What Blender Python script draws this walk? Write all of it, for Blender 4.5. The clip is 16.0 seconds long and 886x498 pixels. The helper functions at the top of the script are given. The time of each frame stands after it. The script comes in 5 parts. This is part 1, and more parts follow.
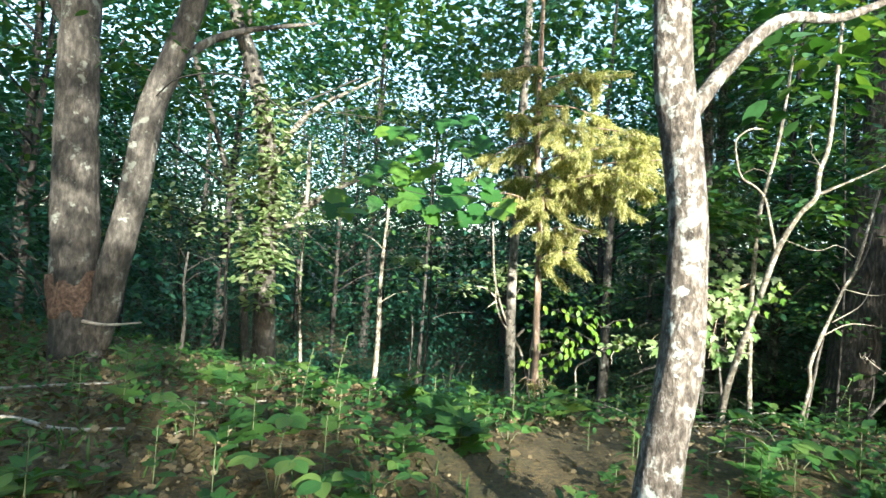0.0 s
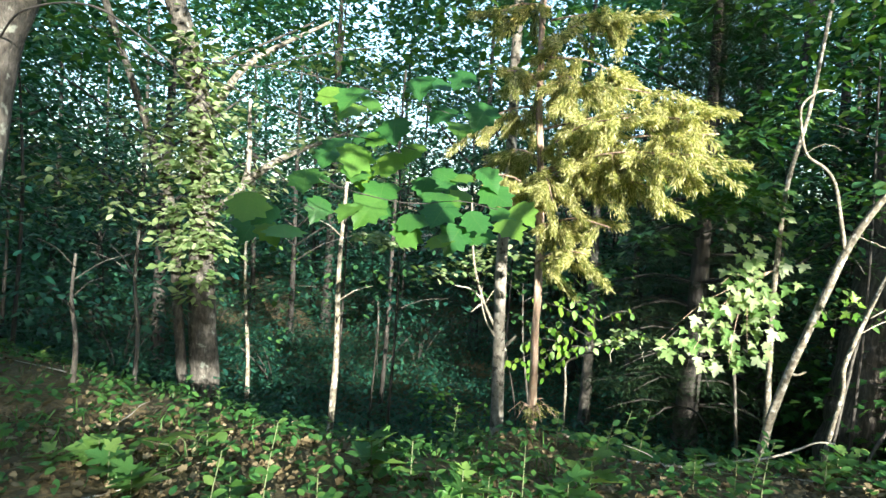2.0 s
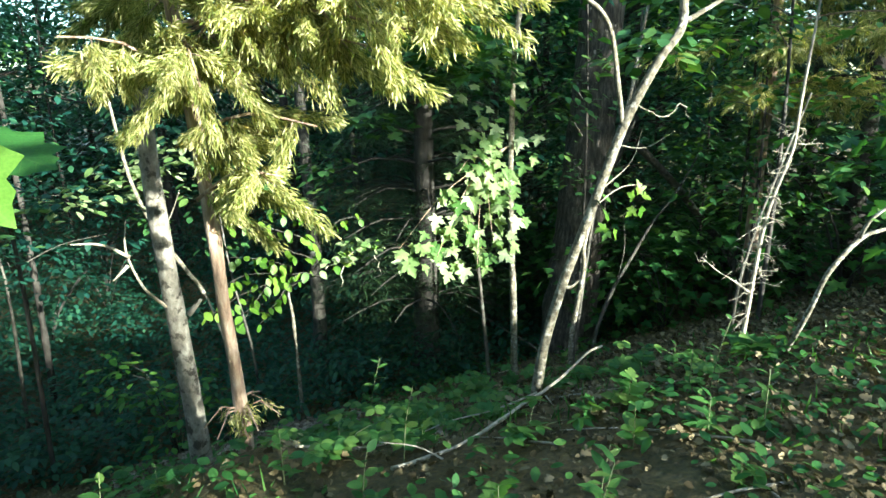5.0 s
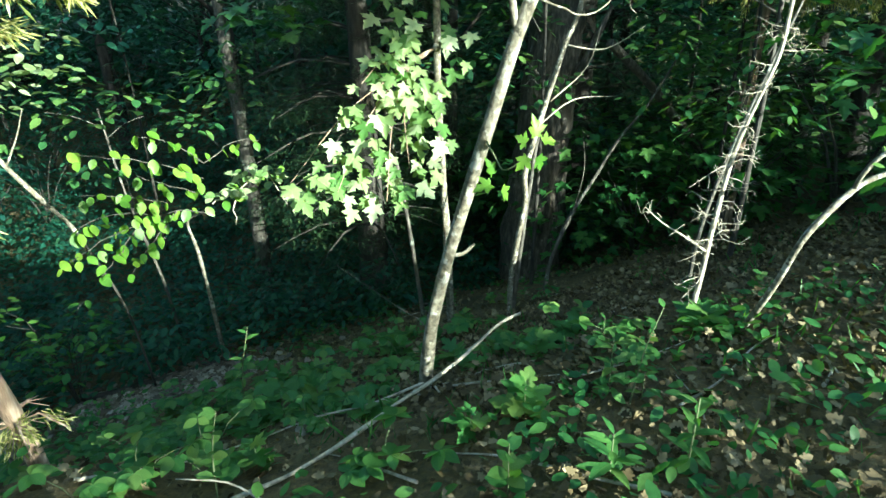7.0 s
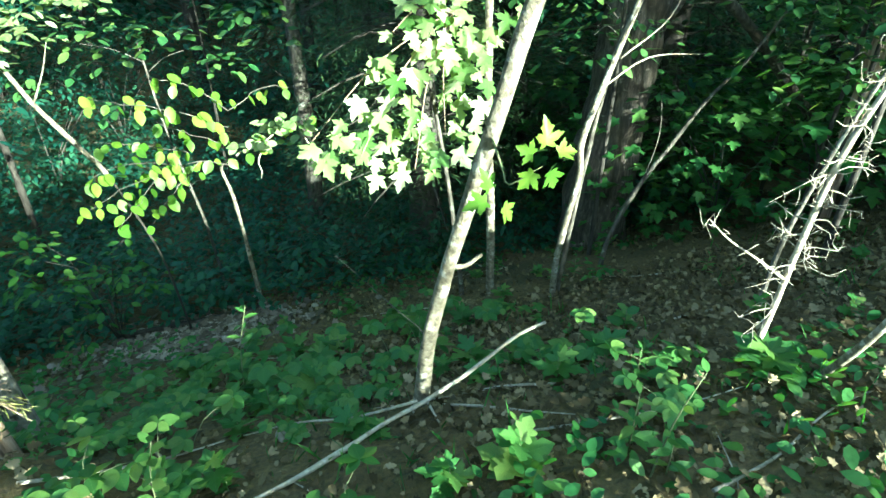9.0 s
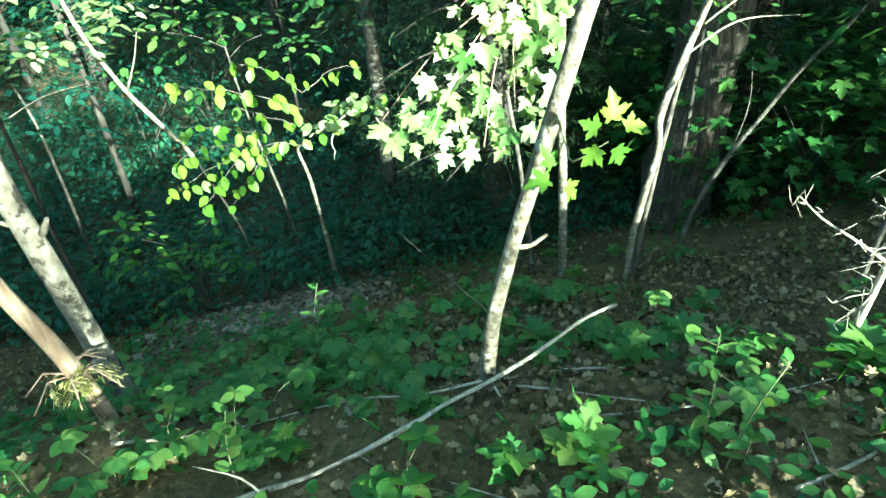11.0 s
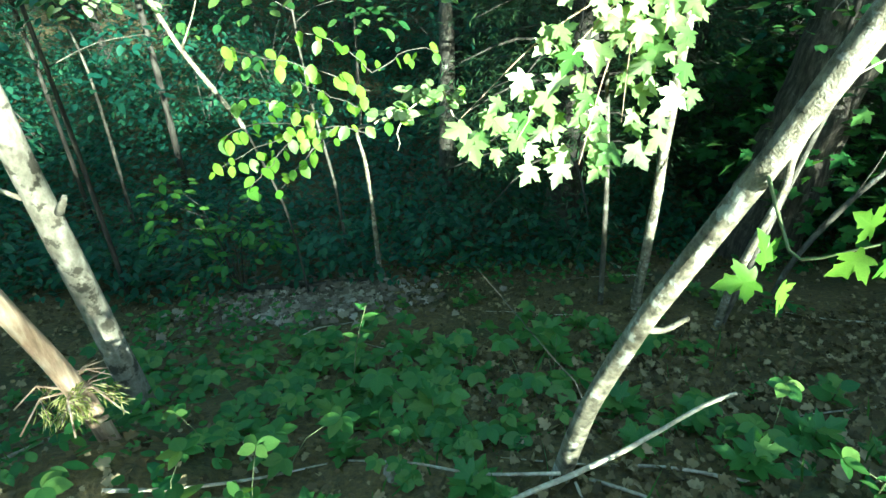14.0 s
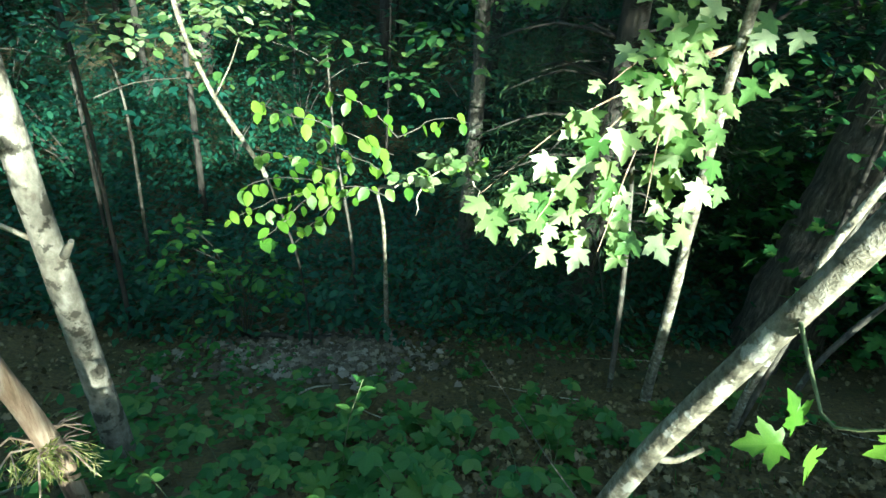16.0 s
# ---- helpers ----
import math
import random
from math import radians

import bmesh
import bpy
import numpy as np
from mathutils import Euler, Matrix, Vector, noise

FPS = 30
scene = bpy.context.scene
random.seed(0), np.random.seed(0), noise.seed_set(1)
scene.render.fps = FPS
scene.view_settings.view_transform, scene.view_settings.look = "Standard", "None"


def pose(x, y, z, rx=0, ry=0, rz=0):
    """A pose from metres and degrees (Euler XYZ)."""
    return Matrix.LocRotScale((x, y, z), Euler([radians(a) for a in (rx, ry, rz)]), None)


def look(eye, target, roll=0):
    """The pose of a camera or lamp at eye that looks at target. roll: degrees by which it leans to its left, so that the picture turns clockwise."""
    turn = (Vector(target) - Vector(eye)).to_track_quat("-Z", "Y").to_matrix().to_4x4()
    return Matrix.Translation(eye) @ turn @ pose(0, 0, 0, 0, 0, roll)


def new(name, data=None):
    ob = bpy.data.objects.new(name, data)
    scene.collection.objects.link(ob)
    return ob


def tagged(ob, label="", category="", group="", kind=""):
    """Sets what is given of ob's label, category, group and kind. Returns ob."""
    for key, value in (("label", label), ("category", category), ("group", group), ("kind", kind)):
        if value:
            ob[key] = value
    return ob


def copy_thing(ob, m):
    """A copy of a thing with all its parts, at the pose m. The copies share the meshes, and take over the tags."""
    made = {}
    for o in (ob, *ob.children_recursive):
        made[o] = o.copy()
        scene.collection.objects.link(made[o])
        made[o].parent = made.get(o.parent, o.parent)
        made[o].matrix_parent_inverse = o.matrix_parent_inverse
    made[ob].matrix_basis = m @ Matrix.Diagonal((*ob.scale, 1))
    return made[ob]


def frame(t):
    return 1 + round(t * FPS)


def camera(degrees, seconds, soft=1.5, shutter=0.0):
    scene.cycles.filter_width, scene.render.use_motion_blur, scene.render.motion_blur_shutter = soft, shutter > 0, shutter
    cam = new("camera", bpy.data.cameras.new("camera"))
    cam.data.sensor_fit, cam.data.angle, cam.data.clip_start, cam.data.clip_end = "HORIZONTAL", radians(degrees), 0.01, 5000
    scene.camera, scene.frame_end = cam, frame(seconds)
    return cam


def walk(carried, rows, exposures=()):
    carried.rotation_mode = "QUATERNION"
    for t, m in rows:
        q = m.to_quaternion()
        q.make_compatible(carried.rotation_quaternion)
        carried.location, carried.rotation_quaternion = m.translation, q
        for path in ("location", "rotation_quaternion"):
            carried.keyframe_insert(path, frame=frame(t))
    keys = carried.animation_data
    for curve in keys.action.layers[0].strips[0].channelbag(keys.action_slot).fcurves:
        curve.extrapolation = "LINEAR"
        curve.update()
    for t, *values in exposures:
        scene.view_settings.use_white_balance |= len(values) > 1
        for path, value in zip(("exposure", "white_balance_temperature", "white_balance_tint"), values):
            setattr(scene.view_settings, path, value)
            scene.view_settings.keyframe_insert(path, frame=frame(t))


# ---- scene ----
cam = camera(74.4, 16.0)
PATH = [
    (0, (0.122, 0.028, 1.271), (0.086, 2.027, 1.334), 4.1),
    (0.5, (-0.024, 0.299, 1.314), (-0.218, 2.289, 1.357), 4.1),
    (1, (-0.06, 0.531, 1.405), (-0.225, 2.524, 1.362), 4.6),
    (1.5, (-0.027, 0.911, 1.519), (-0.117, 2.908, 1.431), 5.4),
    (2, (0.025, 1.143, 1.58), (0.119, 3.139, 1.494), 3.6),
    (2.5, (0.011, 1.481, 1.646), (0.271, 3.461, 1.531), 1.6),
    (3, (0.086, 1.707, 1.671), (0.525, 3.648, 1.473), 0.5),
    (3.5, (0.233, 1.961, 1.685), (0.759, 3.865, 1.367), 0.1),
    (4, (0.31, 2.153, 1.685), (1.129, 3.94, 1.319), 1.7),
    (4.2, (0.339, 2.245, 1.682), (1.226, 3.996, 1.296), 1.6),
    (6.3, (1.106, 2.853, 1.687), (2.07, 4.469, 1.009), -2.9),
    (6.5, (1.231, 2.874, 1.685), (2.189, 4.475, 0.965), -2.7),
    (7, (1.424, 2.976, 1.694), (2.326, 4.563, 0.876), -1.8),
    (7.5, (1.553, 3.172, 1.721), (2.38, 4.765, 0.837), -1.4),
    (8, (1.616, 3.262, 1.746), (2.407, 4.845, 0.813), -0.2),
    (8.5, (1.733, 3.28, 1.766), (2.466, 4.875, 0.807), -0.5),
    (9, (1.869, 3.281, 1.744), (2.486, 4.887, 0.724), -1.3),
    (9.5, (1.914, 3.27, 1.735), (2.421, 4.872, 0.65), -2.7),
    (12, (1.914, 3.305, 1.726), (2.205, 4.978, 0.669), -6.1),
    (12.5, (1.895, 3.337, 1.688), (2.144, 5.012, 0.624), -5.7),
    (13, (1.858, 3.494, 1.676), (2.093, 5.169, 0.608), -4.0),
    (13.5, (1.819, 3.654, 1.675), (2.053, 5.314, 0.585), -2.0),
    (14, (1.856, 3.783, 1.664), (2.084, 5.427, 0.547), -0.7),
    (14.5, (1.901, 3.847, 1.697), (2.122, 5.49, 0.578), 0.9),
    (15, (1.88, 3.887, 1.71), (2.078, 5.554, 0.623), 2.4),
    (15.5, (1.885, 3.88, 1.706), (2.07, 5.593, 0.691), 3.0),
    (16, (1.886, 3.886, 1.711), (2.069, 5.628, 0.746), 3.9),
]
EXPOSURES = [(0, 2.65, 6050, 6), (3, 2.7, 6050, 5), (4.2, 2.85, 5950, 0), (7, 2.85, 5600, -13), (8.5, 3.2, 5600, -17), (9, 3.55, 5600, -18), (12.5, 3.5, 5600, -21), (13.5, 3.55, 5600, -22), (14, 3.4, 5600, -22), (15, 2.95, 5550, -17), (16, 2.9, 5550, -16)]
walk(cam, [(t, look(eye, target, roll)) for t, eye, target, roll in PATH], EXPOSURES)

# ---- world, sun ----
SUN_FROM = Vector((0.36, -0.93, 0.235)).normalized()
world = bpy.data.worlds.new("sky")
scene.world = world
world.use_nodes = True
wn = world.node_tree.nodes
sky = wn.new("ShaderNodeTexSky")
sky.sky_type = 'NISHITA'
sky.sun_disc = False
sky.dust_density = 1.3
sky.sun_elevation = math.asin(SUN_FROM.z)
sky.sun_rotation = math.atan2(SUN_FROM.x, SUN_FROM.y)
world.node_tree.links.new(sky.outputs[0], wn["Background"].inputs[0])
wn["Background"].inputs[1].default_value = 0.14
lamp = bpy.data.lights.new("sun", 'SUN')
lamp.energy, lamp.angle, lamp.color = 4.8, radians(0.6), (1.0, 0.93, 0.80)
sun = new("sun", lamp)
sun.matrix_world = look(SUN_FROM * 60, (0, 0, 0))

rng = np.random.default_rng(7)


# ---- materials ----
def nodes_of(name):
    m = bpy.data.materials.new(name)
    m.use_nodes = True
    t = m.node_tree
    return m, t, t.nodes, t.links, t.nodes["Principled BSDF"]


def ramp(nodes, stops):
    r = nodes.new("ShaderNodeValToRGB")
    while len(r.color_ramp.elements) < len(stops):
        r.color_ramp.elements.new(0.5)
    for e, (p, c) in zip(r.color_ramp.elements, stops):
        e.position, e.color = p, (*c, 1)
    return r


def noise_node(t, scale, detail=4, rough=0.55, stretch=None):
    n = t.nodes.new("ShaderNodeTexNoise")
    n.inputs["Scale"].default_value, n.inputs["Detail"].default_value, n.inputs["Roughness"].default_value = scale, detail, rough
    c = t.nodes.new("ShaderNodeTexCoord")
    if stretch:
        mp = t.nodes.new("ShaderNodeMapping")
        mp.inputs["Scale"].default_value = stretch
        t.links.new(c.outputs["Object"], mp.inputs[0])
        t.links.new(mp.outputs[0], n.inputs[0])
    else:
        t.links.new(c.outputs["Object"], n.inputs[0])
    return n


def leaf_material(name, dark, mid, light, translucent=0.35, rough=0.42, per_object=False):
    m, t, nodes, links, bsdf = nodes_of(name)
    if per_object:
        src = nodes.new("ShaderNodeObjectInfo").outputs["Random"]
    else:
        src = nodes.new("ShaderNodeNewGeometry").outputs["Random Per Island"]
    r = ramp(nodes, ((0.0, dark), (0.55, mid), (1.0, light)))
    links.new(src, r.inputs[0])
    n = noise_node(t, 40, 3)
    mix = nodes.new("ShaderNodeMixRGB")
    mix.blend_type = 'MULTIPLY'
    mix.inputs[0].default_value = 0.5
    links.new(r.outputs[0], mix.inputs[1])
    r2 = ramp(nodes, ((0.3, (0.55, 0.55, 0.5)), (0.65, (1.1, 1.1, 1.05))))
    links.new(n.outputs[0], r2.inputs[0])
    links.new(r2.outputs[0], mix.inputs[2])
    colour = mix.outputs[0]
    if per_object:
        tc = nodes.new("ShaderNodeTexCoord")
        sep = nodes.new("ShaderNodeSeparateXYZ")
        links.new(tc.outputs["Object"], sep.inputs[0])

        def calc(op, x, y=None):
            k = nodes.new("ShaderNodeMath")
            k.operation = op
            for i, v in enumerate((x, y)):
                if v is None:
                    continue
                if isinstance(v, (int, float)):
                    k.inputs[i].default_value = v
                else:
                    links.new(v, k.inputs[i])
            return k.outputs[0]
        ax = calc('ABSOLUTE', sep.outputs[0])
        rib = calc('LESS_THAN', ax, 0.012)
        wave = calc('SINE', calc('MULTIPLY', calc('SUBTRACT', sep.outputs[1], calc('MULTIPLY', ax, 0.8)), 40.0))
        vein = calc('MAXIMUM', rib, calc('GREATER_THAN', wave, 0.96))
        vm = nodes.new("ShaderNodeMixRGB")
        links.new(calc('MULTIPLY', vein, 0.10), vm.inputs[0])
        links.new(colour, vm.inputs[1])
        vm.inputs[2].default_value = (0.22, 0.28, 0.10, 1)
        colour = vm.outputs[0]
    links.new(colour, bsdf.inputs["Base Color"])
    bsdf.inputs["Roughness"].default_value = rough
    bsdf.inputs["Specular IOR Level"].default_value = 0.3
    tr = nodes.new("ShaderNodeBsdfTranslucent")
    hue = nodes.new("ShaderNodeMixRGB")
    hue.blend_type = 'MULTIPLY'
    hue.inputs[0].default_value = 1.0
    hue.inputs[2].default_value = (1.5, 1.6, 0.5, 1)
    links.new(colour, hue.inputs[1])
    links.new(hue.outputs[0], tr.inputs[0])
    ms = nodes.new("ShaderNodeMixShader")
    ms.inputs[0].default_value = translucent
    links.new(bsdf.outputs[0], ms.inputs[1])
    links.new(tr.outputs[0], ms.inputs[2])
    links.new(ms.outputs[0], nodes["Material Output"].inputs[0])
    return m


def bark_material(name, dark, mid, light, scale=30, stretch=(1, 1, 0.3), bump=0.6, patch=None):
    m, t, nodes, links, bsdf = nodes_of(name)
    n = noise_node(t, scale, 6, 0.65, stretch)
    r = ramp(nodes, ((0.32, dark), (0.5, mid), (0.68, light)))
    links.new(n.outputs[0], r.inputs[0])
    out = r.outputs[0]
    if patch:
        n2 = noise_node(t, patch[1], 5, 0.6)
        rp = ramp(nodes, ((patch[2], (0, 0, 0)), (patch[2] + 0.06, (1, 1, 1))))
        links.new(n2.outputs[0], rp.inputs[0])
        mx = nodes.new("ShaderNodeMixRGB")
        links.new(rp.outputs[0], mx.inputs[0])
        links.new(out, mx.inputs[1])
        mx.inputs[2].default_value = (*patch[0], 1)
        out = mx.outputs[0]
    links.new(out, bsdf.inputs["Base Color"])
    bsdf.inputs["Roughness"].default_value = 0.85
    b = nodes.new("ShaderNodeBump")
    b.inputs["Strength"].default_value, b.inputs["Distance"].default_value = bump, 0.02
    links.new(n.outputs[0], b.inputs["Height"])
    links.new(b.outputs[0], bsdf.inputs["Normal"])
    return m


def ground_material():
    m, t, nodes, links, bsdf = nodes_of("forest_soil")
    n = noise_node(t, 1.4, 5, 0.6)
    r = ramp(nodes, ((0.3, (0.048, 0.054, 0.017)), (0.48, (0.105, 0.080, 0.030)), (0.7, (0.175, 0.128, 0.058))))
    n2 = noise_node(t, 38, 5, 0.7)
    r2 = ramp(nodes, ((0.35, (0.4, 0.4, 0.4)), (0.7, (1.35, 1.25, 1.1))))
    links.new(n.outputs[0], r.inputs[0])
    links.new(n2.outputs[0], r2.inputs[0])
    mx = nodes.new("ShaderNodeMixRGB")
    mx.blend_type = 'MULTIPLY'
    mx.inputs[0].default_value = 1
    links.new(r.outputs[0], mx.inputs[1])
    links.new(r2.outputs[0], mx.inputs[2])
    links.new(mx.outputs[0], bsdf.inputs["Base Color"])
    bsdf.inputs["Roughness"].default_value = 0.95
    b = nodes.new("ShaderNodeBump")
    b.inputs["Strength"].default_value, b.inputs["Distance"].default_value = 0.8, 0.03
    links.new(n2.outputs[0], b.inputs["Height"])
    links.new(b.outputs[0], bsdf.inputs["Normal"])
    return m


SOIL = ground_material()
# leaf green darkened and turned teal: shade and haze put into the colour
LEAF_SHADE_TEAL = leaf_material("leaf_shade_teal", (0.013, 0.060, 0.045), (0.024, 0.086, 0.056), (0.042, 0.115, 0.058))
LEAF_MID = leaf_material("leaf_mid", (0.03, 0.09, 0.03), (0.055, 0.13, 0.035), (0.12, 0.19, 0.05))
# maple green raised to near white, so part of the sun's glare is in the colour
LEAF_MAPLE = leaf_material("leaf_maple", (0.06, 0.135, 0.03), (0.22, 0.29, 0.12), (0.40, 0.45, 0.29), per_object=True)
LEAF_HAZEL = leaf_material("leaf_hazel", (0.03, 0.11, 0.03), (0.05, 0.15, 0.032), (0.13, 0.23, 0.03), 0.5, per_object=True)
LEAF_WEED = leaf_material("leaf_weed", (0.035, 0.105, 0.026), (0.062, 0.145, 0.032), (0.12, 0.19, 0.046), per_object=True)
LEAF_SOFT = leaf_material("leaf_soft", (0.04, 0.12, 0.025), (0.07, 0.17, 0.03), (0.11, 0.21, 0.04), 0.4)
LEAF_BEECH = leaf_material("leaf_beech", (0.065, 0.16, 0.018), (0.108, 0.208, 0.025), (0.16, 0.26, 0.035), 0.4, per_object=True)
# lit copy of the leaf colour: bleaching by the sun put into the base
LEAF_SUNLIT = leaf_material("leaf_sunlit", (0.09, 0.16, 0.05), (0.19, 0.25, 0.11), (0.32, 0.36, 0.22))
LEAF_LOW = leaf_material("leaf_low", (0.03, 0.10, 0.028), (0.05, 0.135, 0.032), (0.085, 0.17, 0.04))
# cedar needles: the pale end of the ramp carries bleaching by the sun
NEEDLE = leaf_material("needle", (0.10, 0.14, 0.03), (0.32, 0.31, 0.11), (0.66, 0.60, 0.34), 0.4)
# needles with shade put into the colour, so they stay dim in sun
NEEDLE_SHADED = leaf_material("needle_shaded", (0.02, 0.045, 0.02), (0.03, 0.06, 0.025), (0.05, 0.08, 0.03), 0.2)
LITTER = leaf_material("litter", (0.03, 0.022, 0.008), (0.09, 0.066, 0.030), (0.25, 0.195, 0.115), 0.08, 0.8)
LITTER_PALE = leaf_material("litter_pale", (0.06, 0.045, 0.034), (0.14, 0.11, 0.09), (0.32, 0.27, 0.24), 0.05, 0.8)
BARK_SMOOTH = bark_material("bark_smooth", (0.10, 0.085, 0.065), (0.18, 0.16, 0.13), (0.30, 0.275, 0.235), 26, (1, 1, 0.7), 0.6, ((0.045, 0.038, 0.027), 16, 0.54))
BARK_SAP = bark_material("bark_sapling", (0.035, 0.028, 0.018), (0.14, 0.12, 0.085), (0.26, 0.235, 0.19), 34, (1, 1, 1.0), 0.7, ((0.34, 0.32, 0.28), 18, 0.56))
BARK_CEDAR = bark_material("bark_cedar", (0.14, 0.09, 0.06), (0.30, 0.20, 0.14), (0.46, 0.36, 0.28), 40, (1, 1, 0.12), 0.6)
BARK_ROUGH = bark_material("bark_rough", (0.018, 0.015, 0.012), (0.062, 0.054, 0.043), (0.135, 0.12, 0.10), 30, (1, 1, 0.45), 1.0, ((0.22, 0.23, 0.19), 9, 0.60))
BARK_SCAR = bark_material("bark_scar", (0.05, 0.03, 0.02), (0.15, 0.09, 0.058), (0.27, 0.18, 0.125), 40, (1, 1, 0.9), 1.0)
BARK_LICHEN = bark_material("bark_lichen", (0.018, 0.014, 0.010), (0.10, 0.082, 0.064), (0.30, 0.27, 0.24), 55, (1, 1, 0.55), 1.0, ((0.30, 0.32, 0.29), 22, 0.55))
BARK_OAK = bark_material("bark_oak", (0.012, 0.009, 0.007), (0.055, 0.045, 0.035), (0.15, 0.125, 0.10), 30, (1, 1, 0.22), 1.0, ((0.22, 0.20, 0.17), 12, 0.63))
# bark with the wood's shade put into its near-black colour
BARK_SHADED = bark_material("bark_shaded", (0.012, 0.010, 0.008), (0.032, 0.027, 0.022), (0.06, 0.052, 0.043), 24, (1, 1, 0.25), 0.8)
TWIG_DEAD = bark_material("twig_dead", (0.15, 0.12, 0.09), (0.30, 0.26, 0.20), (0.44, 0.40, 0.34), 40, (1, 1, 0.5), 0.3)
STEM_GREEN = bark_material("stem_green", (0.06, 0.07, 0.03), (0.10, 0.12, 0.05), (0.15, 0.16, 0.08), 40, (1, 1, 0.5), 0.2)
STONE = bark_material("stone", (0.16, 0.13, 0.10), (0.25, 0.21, 0.17), (0.34, 0.30, 0.25), 30, (1, 1, 1), 0.5)


# ---- geometry helpers ----
def part(name, bm, material, parent=None, label=""):
    me = bm
    if isinstance(bm, bmesh.types.BMesh):
        me = bpy.data.meshes.new(name)
        bm.to_mesh(me)
        bm.free()
    if not me.materials:
        me.materials.append(material)
    ob = new(name, me)
    if parent is not None:
        ob.parent = parent
    if label:
        ob["label"] = label
    if name in ("crown", "leaf_spray", "foliage", "vine", "needles"):
        ob["kind"] = "stuff"
    return ob


def thing(name, at, label, category, group="", kind=""):
    ob = new(name)
    ob.location = at
    ob.empty_display_size = 0.05
    return tagged(ob, label, category, group, kind)


def smooth_path(points, step):
    """Catmull-Rom through the points."""
    p = [Vector(q) for q in points]
    p = [p[0] * 2 - p[1]] + p + [p[-1] * 2 - p[-2]]
    out = []
    for i in range(1, len(p) - 2):
        n = max(1, int((p[i + 1] - p[i]).length / step))
        for k in range(n):
            t = k / n
            a, b, c, d = p[i - 1], p[i], p[i + 1], p[i + 2]
            out.append(0.5 * (2 * b + (c - a) * t + (2 * a - 5 * b + 4 * c - d) * t * t + (3 * b - a - 3 * c + d) * t ** 3))
    out.append(p[-2])
    return out


def add_tube(bm, points, r0, r1, sides=8, step=0.1, rough=0.06, flare=0.0, wander=0.0, smooth=True):
    """A tapering round limb through the points, with slightly uneven girth."""
    path = smooth_path(points, step) if smooth else [Vector(q) for q in points]
    n = len(path)
    rings = []
    ax = None
    seed = random.random() * 100
    for i, c in enumerate(path):
        u = i / max(1, n - 1)
        d = (path[min(i + 1, n - 1)] - path[max(i - 1, 0)]).normalized()
        if ax is None:
            ax = d.orthogonal().normalized()
        ax = (ax - d * ax.dot(d)).normalized()
        ay = d.cross(ax)
        r = r0 + (r1 - r0) * u
        if flare:
            r *= 1 + flare * math.exp(-u * 14)
        if wander and 0 < i < n - 1:
            c = c + Vector((noise.noise((u * 9, seed, 0)), noise.noise((u * 9, seed, 5)), 0)) * wander
        ring = []
        for k in range(sides):
            a = 2 * math.pi * k / sides
            v = ax * math.cos(a) + ay * math.sin(a)
            w = r * (1 + rough * 2.2 * noise.noise((v.x * 1.3 + seed, v.y * 1.3, u * n * step * 4)))
            ring.append(bm.verts.new(c + v * w))
        rings.append(ring)
    for a, b in zip(rings, rings[1:]):
        for k in range(sides):
            f = bm.faces.new((a[k], a[(k + 1) % sides], b[(k + 1) % sides], b[k]))
            f.smooth = True
    bm.faces.new(list(reversed(rings[0])))
    bm.faces.new(rings[-1])
    return path


def tube(points, r0, r1, **kw):
    bm = bmesh.new()
    add_tube(bm, points, r0, r1, **kw)
    return bm


# leaf outlines lie in x, y with the stalk at the origin and the tip at y = 1
def outline_template(half, cup=0.06, droop=0.12, centre=0.42):
    """A fan of triangles from the midrib to a mirrored outline."""
    right = list(half)
    left = [(-x, y) for x, y in reversed(half) if x > 1e-6]
    ring = right + left
    v = [(0, centre, 0.0)]
    for x, y in ring:
        v.append((x, y, cup * abs(x) * 2 - droop * max(0, y - 0.3) ** 2))
    n = len(ring)
    f = [(0, 1 + i, 1 + (i + 1) % n) for i in range(n)]
    return np.array(v, float), f


OVAL = outline_template([(0, 0), (0.2, 0.2), (0.27, 0.48), (0.17, 0.78), (0, 1)])
DIAMOND = (np.array([(0, 0, 0), (0.3, 0.45, 0.05), (0, 1, -0.06), (-0.3, 0.45, 0.05)], float), [(0, 1, 2), (0, 2, 3)])
LEAFLET = (np.array([(0, 0, 0), (0.24, 0.3, 0.04), (0.2, 0.65, 0.03), (0, 1, -0.06), (-0.2, 0.65, 0.03), (-0.24, 0.3, 0.04)], float), [(0, 1, 5), (1, 2, 4), (1, 4, 5), (2, 3, 4)])
BEECH = outline_template([(0, 0), (0.18, 0.1), (0.30, 0.28), (0.33, 0.48), (0.26, 0.70), (0.12, 0.88), (0, 1)])
MAPLE = outline_template([(0, 0.05), (0.09, 0.01), (0.20, -0.03), (0.34, 0.01), (0.27, 0.11), (0.25, 0.17), (0.37, 0.23), (0.43, 0.33), (0.58, 0.51), (0.43, 0.50),
                          (0.40, 0.57), (0.29, 0.52), (0.18, 0.46), (0.21, 0.60), (0.28, 0.71), (0.16, 0.76), (0.12, 0.88), (0, 1.06)], 0.10, 0.18, 0.3)
HAZEL = outline_template([(0, 0), (0.12, 0.0), (0.24, 0.06), (0.37, 0.12), (0.35, 0.22), (0.42, 0.28), (0.55, 0.38), (0.47, 0.46), (0.39, 0.53), (0.41, 0.61),
                          (0.46, 0.74), (0.33, 0.76), (0.23, 0.77), (0.21, 0.88), (0.12, 0.92), (0, 1.06)], 0.05, 0.2)
